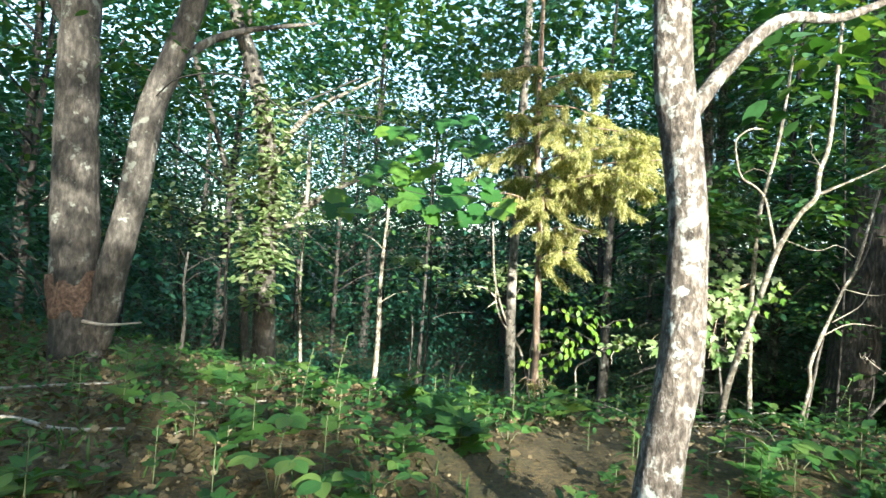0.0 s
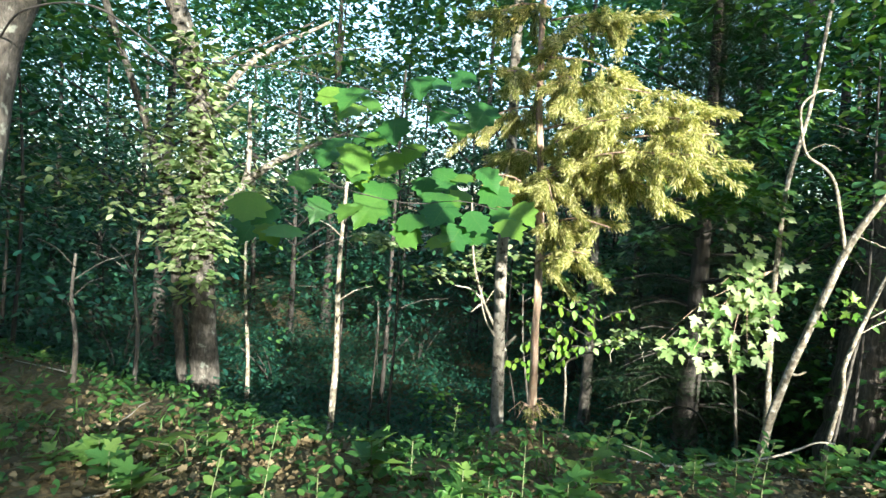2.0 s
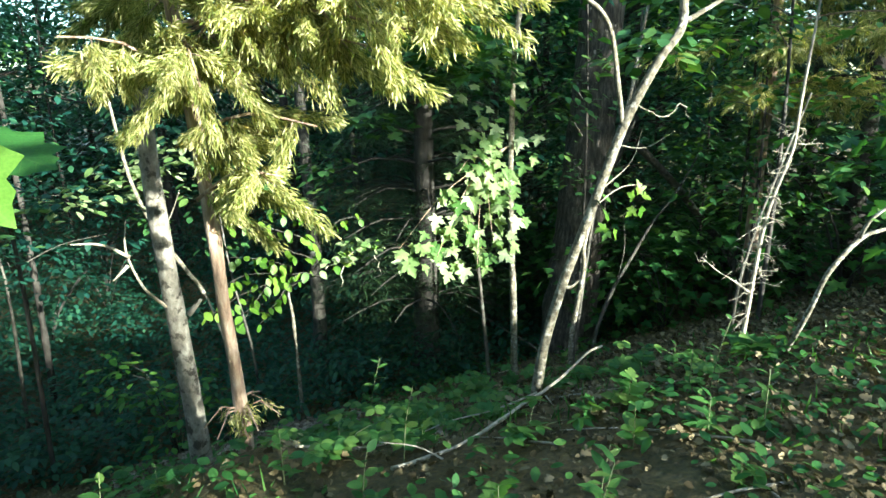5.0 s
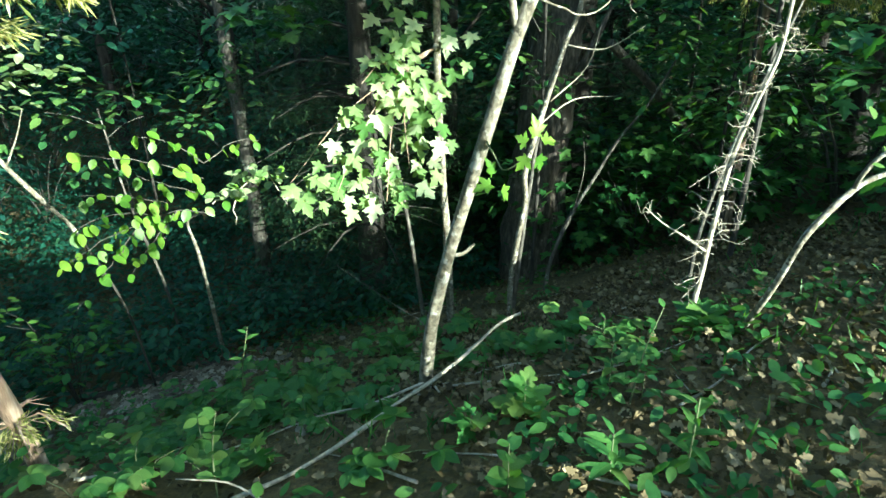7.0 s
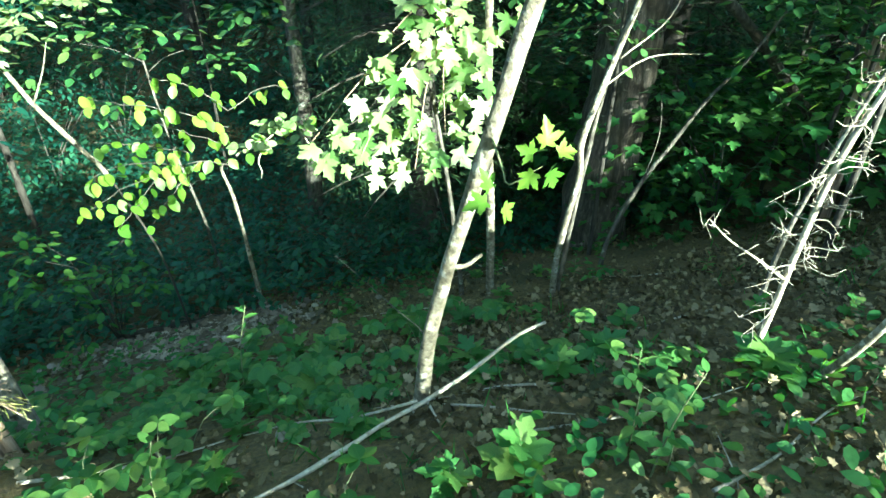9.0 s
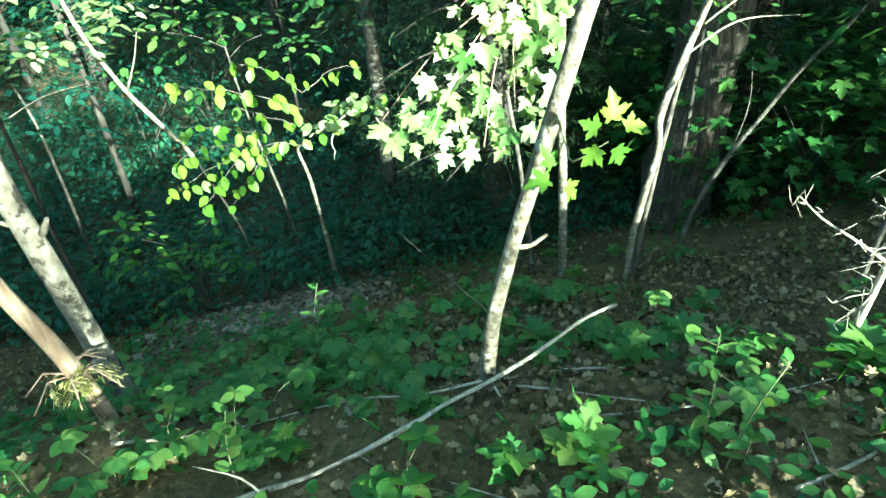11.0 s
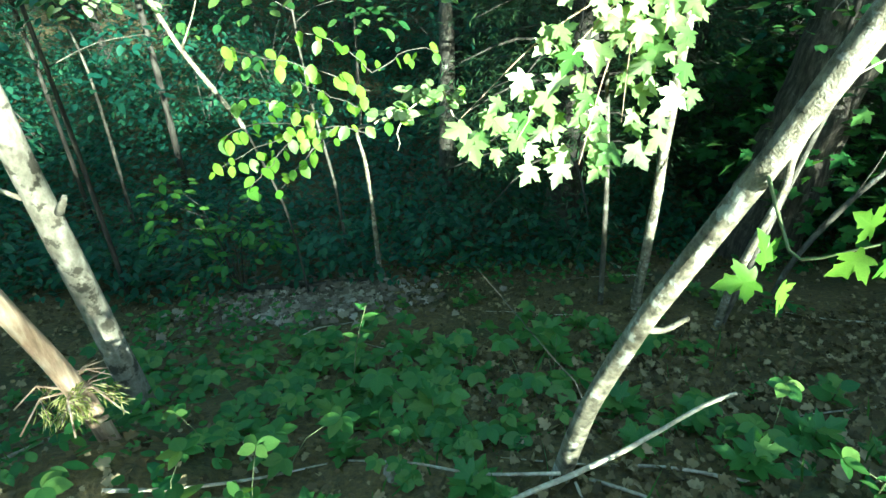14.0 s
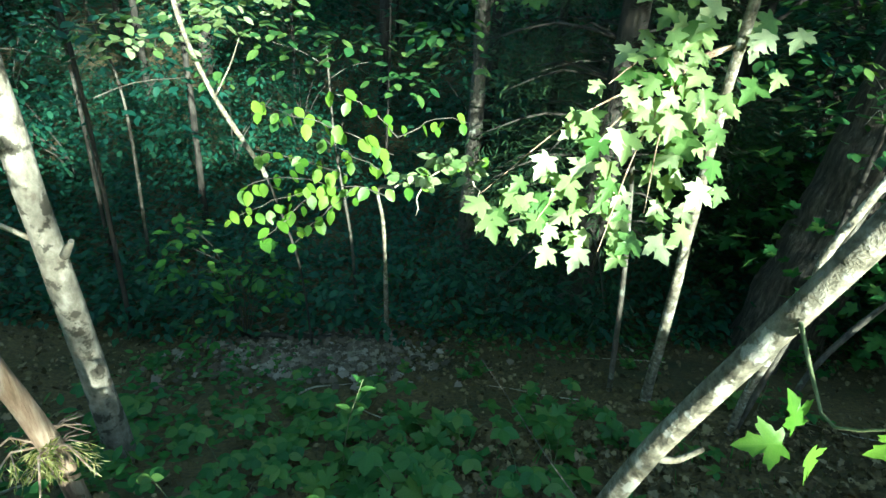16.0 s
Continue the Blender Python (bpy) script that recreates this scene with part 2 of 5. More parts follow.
LOBED = outline_template([(0, 0), (0.10, 0.05), (0.30, 0.04), (0.36, 0.18), (0.22, 0.30), (0.40, 0.42), (0.42, 0.55), (0.22, 0.58), (0.26, 0.74), (0.12, 0.88), (0, 1.0)], 0.06, 0.12)
LANCE = outline_template([(0, 0), (0.10, 0.14), (0.17, 0.36), (0.15, 0.62), (0.07, 0.86), (0, 1)], 0.10, 0.3)
NEEDLES = (np.array([(0, 0, 0), (0.065, 0.5, 0.02), (0, 1, 0), (-0.065, 0.5, 0.02)], float), [(0, 1, 2), (0, 2, 3)])


def template_mesh(name, tpl, material, smooth=True):
    me = bpy.data.meshes.new(name)
    me.from_pydata([tuple(v) for v in tpl[0]], [], tpl[1])
    me.polygons.foreach_set("use_smooth", [smooth] * len(me.polygons))
    me.materials.append(material)
    return me


def leaf_cloud(name, tpl, material, pos, size, along, normal):
    """One mesh of many leaves: pos (n,3), size (n), along and normal (n,3)."""
    pos, size, along, normal = (np.asarray(a, float) for a in (pos, size, along, normal))
    y = along / (np.linalg.norm(along, axis=1, keepdims=True) + 1e-9)
    z = normal - y * (normal * y).sum(1, keepdims=True)
    z /= np.linalg.norm(z, axis=1, keepdims=True) + 1e-9
    x = np.cross(y, z)
    v, f = tpl
    co = pos[:, None, :] + size[:, None, None] * (v[None, :, 0:1] * x[:, None, :] + v[None, :, 1:2] * y[:, None, :] + v[None, :, 2:3] * z[:, None, :])
    n, k = len(pos), len(v)
    faces = np.array(f, int)
    idx = (np.arange(n)[:, None, None] * k + faces[None]).reshape(-1)
    me = bpy.data.meshes.new(name)
    me.vertices.add(n * k)
    me.vertices.foreach_set("co", co.reshape(-1))
    me.loops.add(len(idx))
    me.loops.foreach_set("vertex_index", idx)
    m = len(idx) // 3
    me.polygons.add(m)
    me.polygons.foreach_set("loop_start", np.arange(m) * 3)
    me.polygons.foreach_set("loop_total", np.full(m, 3))
    me.update()
    me.materials.append(material)
    return me


def unit(n):
    v = rng.normal(size=(n, 3))
    return v / np.linalg.norm(v, axis=1, keepdims=True)


def spray_cloud(name, tpl, material, centres, radius, per, size, flat=0.22, tilt=0.45, toward=None):
    """Flat sprays of leaves round the given centres."""
    c = np.repeat(np.asarray(centres, float), per, axis=0)
    n = len(c)
    a = rng.uniform(0, 2 * np.pi, n)
    rad = radius * np.sqrt(rng.uniform(0, 1, n))
    off = np.stack([np.cos(a) * rad, np.sin(a) * rad, rng.normal(0, flat * radius, n) - 0.25 * rad], 1)
    along = np.stack([np.cos(a), np.sin(a), rng.normal(-0.25, 0.25, n)], 1) + 0.35 * unit(n)
    up = np.array([0, 0, 1.0]) + tilt * unit(n)
    if toward is not None:
        up = up + np.asarray(toward)
    return leaf_cloud(name, tpl, material, c + off, size * rng.uniform(0.6, 1.25, n), along, up)


# ---- the ground ----
PROFILE_Y = (-60, -14, -4, -1, 0, 1, 2, 3, 3.6, 4.2, 4.6, 5.4, 6.4, 7.4, 8.2, 10, 14, 20, 40, 90, 300)
PROFILE_Z = (0.6, 0.1, 0, 0, 0.02, 0.2, 0.36, 0.42, 0.41, 0.31, 0.18, -0.24, -0.70, -1.22, -1.47, -1.72, -1.85, -1.7, -0.6, 3, 20)


def ground_z(x, y):
    k = min(max(y - 2.5, 0) / 1.5, 1)
    ye = y - 0.55 * max(0, -x) * k if x > -8 else y - 4.4 * k
    z = float(np.interp(ye, PROFILE_Y, PROFILE_Z))
    z = (z + float(np.interp(ye - 0.25, PROFILE_Y, PROFILE_Z)) + float(np.interp(ye + 0.25, PROFILE_Y, PROFILE_Z))) / 3
    z += 0.22 * math.exp(-((x - 0.85) ** 2 + (y - 5.0) ** 2) / 0.2)
    return z + 0.05 * noise.noise((x * 0.9, y * 0.9, 3)) + 0.02 * noise.noise((x * 3.1, y * 3.1, 8))


def build_ground():
    def line(lo, hi, near, far):
        out, v = [0.0], 0.0
        while v < hi:
            v += near if v < 9 else (0.6 if v < 20 else far)
            out.append(v)
        v = 0.0
        while v > lo:
            v -= near if v > -6 else (0.6 if v > -20 else far)
            out.append(v)
        return sorted(out)
    xs, ys = line(-260, 260, 0.12, 20), line(-260, 260, 0.12, 20)
    verts = [(x, y, ground_z(x, y)) for y in ys for x in xs]
    w = len(xs)
    faces = [(j * w + i, j * w + i + 1, (j + 1) * w + i + 1, (j + 1) * w + i) for j in range(len(ys) - 1) for i in range(w - 1)]
    me = bpy.data.meshes.new("ground")
    me.from_pydata(verts, [], faces)
    me.polygons.foreach_set("use_smooth", [True] * len(faces))
    me.materials.append(SOIL)
    tagged(new("ground", me), "sloping forest floor of dark soil under leaf litter", "ground", kind="structure")


build_ground()


TRAIL = ((0.1, -0.5), (0, 0.6), (0, 1.3), (0.1, 1.8), (0.4, 2.3), (0.9, 2.75), (1.4, 3.0), (1.8, 3.3), (1.9, 3.8))


def off_trail(x, y, gap=0.42):
    return all((x - p) ** 2 + (y - q) ** 2 > gap * gap for p, q in TRAIL)


def on_ground(x, y, dz=0.0):
    return Vector((x, y, ground_z(x, y) + dz))


# ---- woodland trees further off ----
def crown_mesh(name, material, seed, height=3.4, width=2.4, sprays=44, per=42, size=0.15, tpl=LEAFLET, radius=0.72):
    r = np.random.default_rng(seed)
    u = r.normal(size=(sprays, 3))
    u /= np.linalg.norm(u, axis=1, keepdims=True)
    u *= r.uniform(0.35, 1, (sprays, 1)) ** 0.5
    centres = u * np.array([width, width, height])
    return spray_cloud(name, tpl, material, centres, radius, per, size)


def forest_tree(seed, trunk_height, girth, bark, leaf, crown_h, crown_w, label, crown_z=None, **kw):
    """A whole tree: tapered trunk, limbs and a leafy crown."""
    random.seed(seed)
    t = thing("tree", (0, 0, 0), label, "tree", "woodland trees")
    top = trunk_height
    lean = random.uniform(-0.04, 0.04) * top
    pts = [(0, 0, -0.2), (lean * 0.2, 0.02, top * 0.3), (lean * 0.6, -0.05, top * 0.65), (lean, 0, top)]
    part("trunk", tube(pts, girth, girth * 0.35, sides=10, step=0.5, flare=0.5), bark, t)
    cz = crown_z if crown_z else top * 0.8
    for k in range(6):
        a = random.uniform(0, 6.28)
        z0 = cz - crown_h * random.uniform(0.1, 0.8)
        L = crown_w * random.uniform(0.6, 0.95)
        b = [(lean * z0 / top, 0, z0), (L * 0.4 * math.cos(a), L * 0.4 * math.sin(a), z0 + 0.5), (L * math.cos(a), L * math.sin(a), z0 + 0.8 + random.random())]
        part("limb", tube(b, girth * 0.32, 0.015, sides=6, step=0.4), bark, t)
    cr = part("crown", crown_mesh("crown", leaf, seed, crown_h, crown_w, **kw), leaf, t)
    cr.location = (lean, 0, cz)
    return t


def woodland():
    # trunks and crowns both take colours with shade put in
    kinds = [
        forest_tree(11, 7.5, 0.075, BARK_SHADED, LEAF_SHADE_TEAL, 3.4, 2.2, "slender woodland tree with a leafy crown, coloured as if in shade", 4.4, sprays=60),
        forest_tree(12, 10, 0.12, BARK_SHADED, LEAF_SHADE_TEAL, 4.6, 2.8, "tall deciduous tree in full leaf, coloured as if in shade", 6.8, sprays=90),
        forest_tree(13, 6, 0.05, BARK_SHADED, LEAF_SHADE_TEAL, 2.6, 2.0, "young grey-barked understorey tree in full leaf, coloured as if in shade", 3.2, sprays=56),
        forest_tree(14, 9, 0.09, BARK_SHADED, LEAF_SHADE_TEAL, 4.2, 2.6, "grey-barked deciduous tree with a broad leafy crown, coloured as if in shade", 6.0, sprays=80),
    ]
    random.seed(5)
    spots = []
    tries = 0
    while len(spots) < 92 and tries < 6000:
        tries += 1
        y = random.uniform(9.5, 34)
        x = random.uniform(-0.95 * y - 4, 0.95 * y + 5)
        if any((x - a) ** 2 + (y - b) ** 2 < 4.2 for a, b in spots) or (y < 13 and -4 < x < 5):
            continue
        spots.append((x, y))
    # the sides and the far side of the clearing
    spots += [(-6.5, 3.5), (-8, 6.2), (-5.2, 7.2), (-9.5, 1), (8.5, 4.2), (9.8, 7.5), (7.6, 1.2), (7.2, 9.0), (11, 2)]
    for i, (x, y) in enumerate(spots):
        s = random.uniform(0.85, 1.3)
        copy_thing(kinds[i % 4], Matrix.Translation(on_ground(x, y)) @ Matrix.Rotation(random.uniform(0, 6.28), 4, 'Z') @ Matrix.Diagonal((s, s, s, 1)))
    # edge of the wood across the clearing, added unseen to shape the sun: low bushy crowns on both sides of a gap, tall
    # crowns above it
    bushy = forest_tree(15, 9.5, 0.14, BARK_ROUGH, LEAF_MID, 3.6, 1.9, "unseen edge tree added to block sun, with a low dense bushy crown", 6.4, sprays=110, per=60, size=0.27)
    tall = forest_tree(16, 15, 0.2, BARK_ROUGH, LEAF_MID, 4.2, 3.2, "tall unseen edge tree added to block sun, with a high dense crown", 11.4, sprays=130, per=60, size=0.27)
    for x, y in ((2.35, -11.2), (-1.6, -11.5), (-5.4, -11), (-9.2, -11.5), (-13, -11), (14.6, -11.4), (17.6, -11), (20, -11.5), (24, -11)):
        copy_thing(bushy, Matrix.Translation(on_ground(x, y)) @ Matrix.Rotation(random.uniform(0, 6.28), 4, 'Z'))
    for x, y in ((11.7, -12.8), (17.5, -13), (-0.5, -13), (-6, -13), (20, -13.4), (-12, -13)):
        copy_thing(tall, Matrix.Translation(on_ground(x, y)) @ Matrix.Rotation(random.uniform(0, 6.28), 4, 'Z') @ Matrix.Diagonal((1.15, 1.15, 1.15, 1)))
    # three younger trees, also added as sun blockers, whose crowns stand over the gap
    for x, top, w, h, cz, sd in ((6.6, 8.4, 0.6, 0.75, 7.0, 17), (9.75, 8.0, 0.16, 0.4, 6.2, 18), (4.6, 6.6, 0.45, 0.35, 4.95, 19)):
        k = forest_tree(sd, top, 0.05, BARK_ROUGH, LEAF_MID, h, w, "young unseen edge tree added to block sun, with a small dense crown", cz, sprays=44, per=34, size=0.16, radius=0.28)
        k.location = on_ground(x, -11.0)
    bushy.location, tall.location = on_ground(-17, -11), on_ground(-18, -13)
    for i, k in enumerate(kinds):
        k.location = on_ground((-12, 13, -15, 16)[i], (12, 13, 9, 9)[i])


woodland()


def shrub(seed, label, leaf=LEAF_LOW, h=0.8, w=0.9, n=26, per=38, size=0.095, tpl=LEAFLET):
    random.seed(seed)
    t = thing("shrub", (0, 0, 0), label, "shrub", "woodland shrubs")
    for k in range(5):
        a = random.uniform(0, 6.28)
        part("stem", tube([(0, 0, -0.1), (0.2 * w * math.cos(a), 0.2 * w * math.sin(a), h * 0.6), (0.7 * w * math.cos(a), 0.7 * w * math.sin(a), h * 1.3)], 0.014, 0.005, sides=5, step=0.25), BARK_SHADED, t)
    f = part("foliage", crown_mesh("foliage", leaf, seed, h, w, sprays=n, per=per, size=size, tpl=tpl), leaf, t)
    f.location = (0, 0, h)
    return t


def understorey():
    kinds = [shrub(31, "low woodland shrub on the slope with shade put into its green", LEAF_SHADE_TEAL), shrub(32, "leafy green shrub under the trees", LEAF_SHADE_TEAL, 1.1, 1.2, 30),
             shrub(33, "spreading green bush with small leaves", LEAF_SHADE_TEAL, 0.7, 1.1, 24),
             shrub(34, "bushy maple growth with broad green leaves", LEAF_LOW, 0.8, 0.9, 22, 20, 0.11, MAPLE)]
    random.seed(9)
    spots = []
    tries = 0
    while len(spots) < 92 and tries < 5000:
        tries += 1
        y = random.uniform(8.6, 24)
        x = random.uniform(-0.9 * y - 2, 0.9 * y + 3)
        if any((x - a) ** 2 + (y - b) ** 2 < 1.3 for a, b in spots) or (-4.2 < x < 4.2 and y < 11.5):
            continue
        spots.append((x, y))
    spots += [(-3.9, 6.0), (-4.6, 4.2), (-3.4, 8.2), (-5.5, 5.6), (7.2, 5.6), (6.6, 4.0), (8, 7), (-6.2, 2.4), (6.2, 8.2), (8.6, 5.4), (9.6, 6.4), (7.4, 9.8), (9, 8.6), (10.5, 8), (8.2, 11), (6, 6.9), (10.8, 10.5), (11.5, 6), (5.9, 10.6), (12.5, 9)]
    for i, (x, y) in enumerate(spots):
        s = random.uniform(0.75, 1.35)
        copy_thing(kinds[3 if x > 4.5 and y < 11 else i % 3], Matrix.Translation(on_ground(x, y)) @ Matrix.Rotation(random.uniform(0, 6.28), 4, 'Z') @ Matrix.Diagonal((s, s, s, 1)))
    for i, k in enumerate(kinds):
        k.location = on_ground((-5, 6.5, 10, 6.9)[i], (9.2, 10.4, 9, 6.6)[i])


understorey()


def far_woods():
    """Leaf masses of the deep wood, and of the unseen thicket added across the clearing to block sun."""
    n = 2500
    r = np.random.default_rng(3)
    y = r.uniform(24, 46, n)
    x = r.uniform(-1.1, 1.1, n) * (y + 6)
    z = np.array([ground_z(a, b) for a, b in zip(x, y)]) + r.uniform(0, 1, n) ** 1.5 * 13
    me = spray_cloud("far_woods", DIAMOND, LEAF_SHADE_TEAL, np.stack([x, y, z], 1), 1.3, 74, 0.38)
    tagged(part("far_woods", me, LEAF_SHADE_TEAL), "dense far wood of foliage with shade and haze put into its green", "woods", kind="stuff")
    # canopy layer added to cut the skylight on the wood below
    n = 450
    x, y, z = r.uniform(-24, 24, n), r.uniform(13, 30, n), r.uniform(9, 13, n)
    me = spray_cloud("canopy", DIAMOND, LEAF_SHADE_TEAL, np.stack([x, y, z], 1), 1.4, 44, 0.42)
    tagged(part("canopy", me, LEAF_SHADE_TEAL), "leafy canopy layer added high over the wood to darken it", "canopy", kind="stuff")
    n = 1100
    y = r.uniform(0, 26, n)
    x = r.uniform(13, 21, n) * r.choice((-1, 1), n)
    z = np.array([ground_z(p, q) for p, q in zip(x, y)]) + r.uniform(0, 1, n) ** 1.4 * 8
    me = spray_cloud("side_woods", DIAMOND, LEAF_SHADE_TEAL, np.stack([x, y, z], 1), 1.3, 44, 0.4)
    tagged(part("side_woods", me, LEAF_SHADE_TEAL), "dense foliage at the sides of the wood with shade put into its green", "woods", kind="stuff")
    # unseen shoots, added to dapple the sun on the pale tree and cedar
    c = np.stack([r.uniform(6.6, 7.8, 55), r.uniform(-11.5, -10.5, 55), r.uniform(4.3, 5.2, 55)], 1)
    me = spray_cloud("thicket_shoots", DIAMOND, LEAF_MID, c, 0.3, 12, 0.15)
    tagged(part("thicket_shoots", me, LEAF_MID), "unseen loose leafy shoots added above the thicket to dapple the sun", "thicket", kind="stuff")
    # unseen thicket, added as a sun blocker; its height sets the shadow edge
    n = 2200
    x = r.uniform(-26, 26, n)
    y = r.uniform(-13.5, -10.5, n)
    z = r.uniform(0, 1, n) * np.where((x > 6.2) & (x < 10.6), 4.2, np.where((x > 4.5) & (x < 6.3), np.where(x < 5.3, 4.25, 4.0), 4.45)) + 0.1
    me = spray_cloud("thicket", DIAMOND, LEAF_MID, np.stack([x, y, z], 1), 0.9, 40, 0.28)
    tagged(part("thicket", me, LEAF_MID), "unseen thicket of green bushes added across the clearing to block low sun", "thicket", kind="stuff")


far_woods()


# ---- the trees and saplings beside the path ----
def tree_thing(name, x, y, label, category="tree", group=""):
    return thing(name, (0, 0, 0), label, category, group)


def sprays_between(a, b, n, r, per, size, tpl, material, name="foliage", jitter=0.15, toward=None):
    """Leaf sprays strung along the line from a to b."""
    t = rng.uniform(0, 1, (n, 1))
    c = np.array(a)[None] * (1 - t) + np.array(b)[None] * t + rng.normal(0, jitter, (n, 3))
    return spray_cloud(name, tpl, material, c, r, per, size, toward=toward)


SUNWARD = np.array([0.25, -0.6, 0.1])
g = ground_z


def near_tree():
    t = tree_thing("near_tree", 0.7, 1.6, "lichen-grey rough-barked tree beside the path, partly sunlit")
    pts = [(0.69, 1.62, g(0.69, 1.62) - 0.1), (0.708, 1.62, 0.71), (0.742, 1.62, 0.98), (0.758, 1.62, 1.19), (0.755, 1.62, 1.43), (0.72, 1.62, 1.66), (0.69, 1.62, 1.85), (0.66, 1.6, 2.1), (0.6, 1.55, 3.0), (0.7, 1.5, 4.6)]
    part("trunk", tube(pts, 0.062, 0.034, sides=20, step=0.03, rough=0.09), BARK_LICHEN, t)
    part("limb", tube([(0.72, 1.62, 1.70), (0.79, 1.66, 1.80), (0.88, 1.70, 1.915), (1.04, 1.74, 2.07), (1.26, 1.8, 2.12), (1.6, 1.9, 2.3)], 0.026, 0.008, sides=10, step=0.04), BARK_LICHEN, t)
    part("crown", sprays_between((1.0, 1.4, 4.2), (2.2, 1.9, 5.2), 26, 0.5, 34, 0.12, OVAL, LEAF_MID, "crown", 0.5), LEAF_MID, t)
    part("leaf_spray", sprays_between((-0.1, 0.7, 2.4), (1.25, 1.4, 2.6), 20, 0.28, 26, 0.11, OVAL, LEAF_MID, "leaf_spray", 0.07), LEAF_MID, t)
    part("leaf_spray", sprays_between((1.1, 1.85, 1.98), (1.7, 2.1, 2.35), 5, 0.22, 22, 0.09, OVAL, LEAF_MID, "leaf_spray", 0.08), LEAF_MID, t)


def big_left_tree():
    t = tree_thing("twin_tree", -2.6, 4.3, "large grey twin-stemmed tree with scarred bark at its foot")
    z = g(-2.57, 4.28)
    part("trunk", tube([(-2.57, 4.28, z - 0.15), (-2.58, 4.28, z + 0.2), (-2.636, 4.28, 1.0), (-2.71, 4.28, 1.82), (-2.76, 4.28, 2.65), (-2.8, 4.3, 4.2), (-2.7, 4.4, 7.5)], 0.165, 0.08, sides=24, step=0.08, rough=0.05, flare=0.25), BARK_ROUGH, t)
    part("second_stem", tube([(-2.47, 4.3, z + 0.1), (-2.387, 4.28, 0.95), (-2.26, 4.28, 1.64), (-2.17, 4.28, 2.34), (-1.93, 4.28, 3.09), (-1.6, 4.3, 5.0), (-1.5, 4.4, 6.5)], 0.115, 0.05, sides=20, step=0.08, rough=0.05), BARK_ROUGH, t)
    part("bark_scar", tube([(-2.605, 4.28, 0.72), (-2.62, 4.28, 0.84), (-2.636, 4.28, 0.96), (-2.648, 4.28, 1.04)], 0.180, 0.174, sides=24, step=0.03, rough=0.10), BARK_SCAR, t, "red-brown scar where bark has come off")
    part("branch", tube([(-2.62, 4.2, 0.72), (-2.3, 4.1, 0.70), (-2.0, 4.05, 0.74)], 0.018, 0.006, sides=6, step=0.06), TWIG_DEAD, t)
    part("limb", tube([(-2.1, 4.28, 2.6), (-1.8, 4.6, 3.0), (-1.2, 5.0, 3.3)], 0.04, 0.012, sides=8, step=0.1), BARK_ROUGH, t)
    part("limb", tube([(-2.75, 4.28, 2.7), (-3.3, 4.5, 3.3), (-4.0, 4.8, 3.6)], 0.05, 0.012, sides=8, step=0.1), BARK_ROUGH, t)
    part("crown", sprays_between((-4.4, 4.0, 4.0), (-0.8, 5.0, 5.6), 46, 0.6, 40, 0.13, OVAL, LEAF_MID, "crown", 0.6), LEAF_MID, t)
    part("leaf_spray", sprays_between((-4.4, 5.0, 2.4), (-1.2, 5.3, 3.2), 22, 0.4, 36, 0.09, OVAL, LEAF_MID, "leaf_spray", 0.3), LEAF_MID, t)


def lit_slope_sapling():
    t = tree_thing("slope_sapling", -0.5, 9.1, "small sapling on the slope with a bright sunlit leaf spray", "sapling")
    part("stem", tube([(-0.5, 9.1, g(-0.5, 9.1) - 0.1), (-0.42, 9.1, 0.2), (-0.55, 9.05, 1.0), (-0.46, 9.0, 1.4)], 0.02, 0.006, sides=7, step=0.1), BARK_ROUGH, t)
    part("leaf_spray", sprays_between((-0.75, 9.0, 1.36), (-0.2, 9.0, 1.30), 6, 0.16, 18, 0.11, BEECH, LEAF_SUNLIT, "leaf_spray", 0.04, SUNWARD), LEAF_SUNLIT, t)


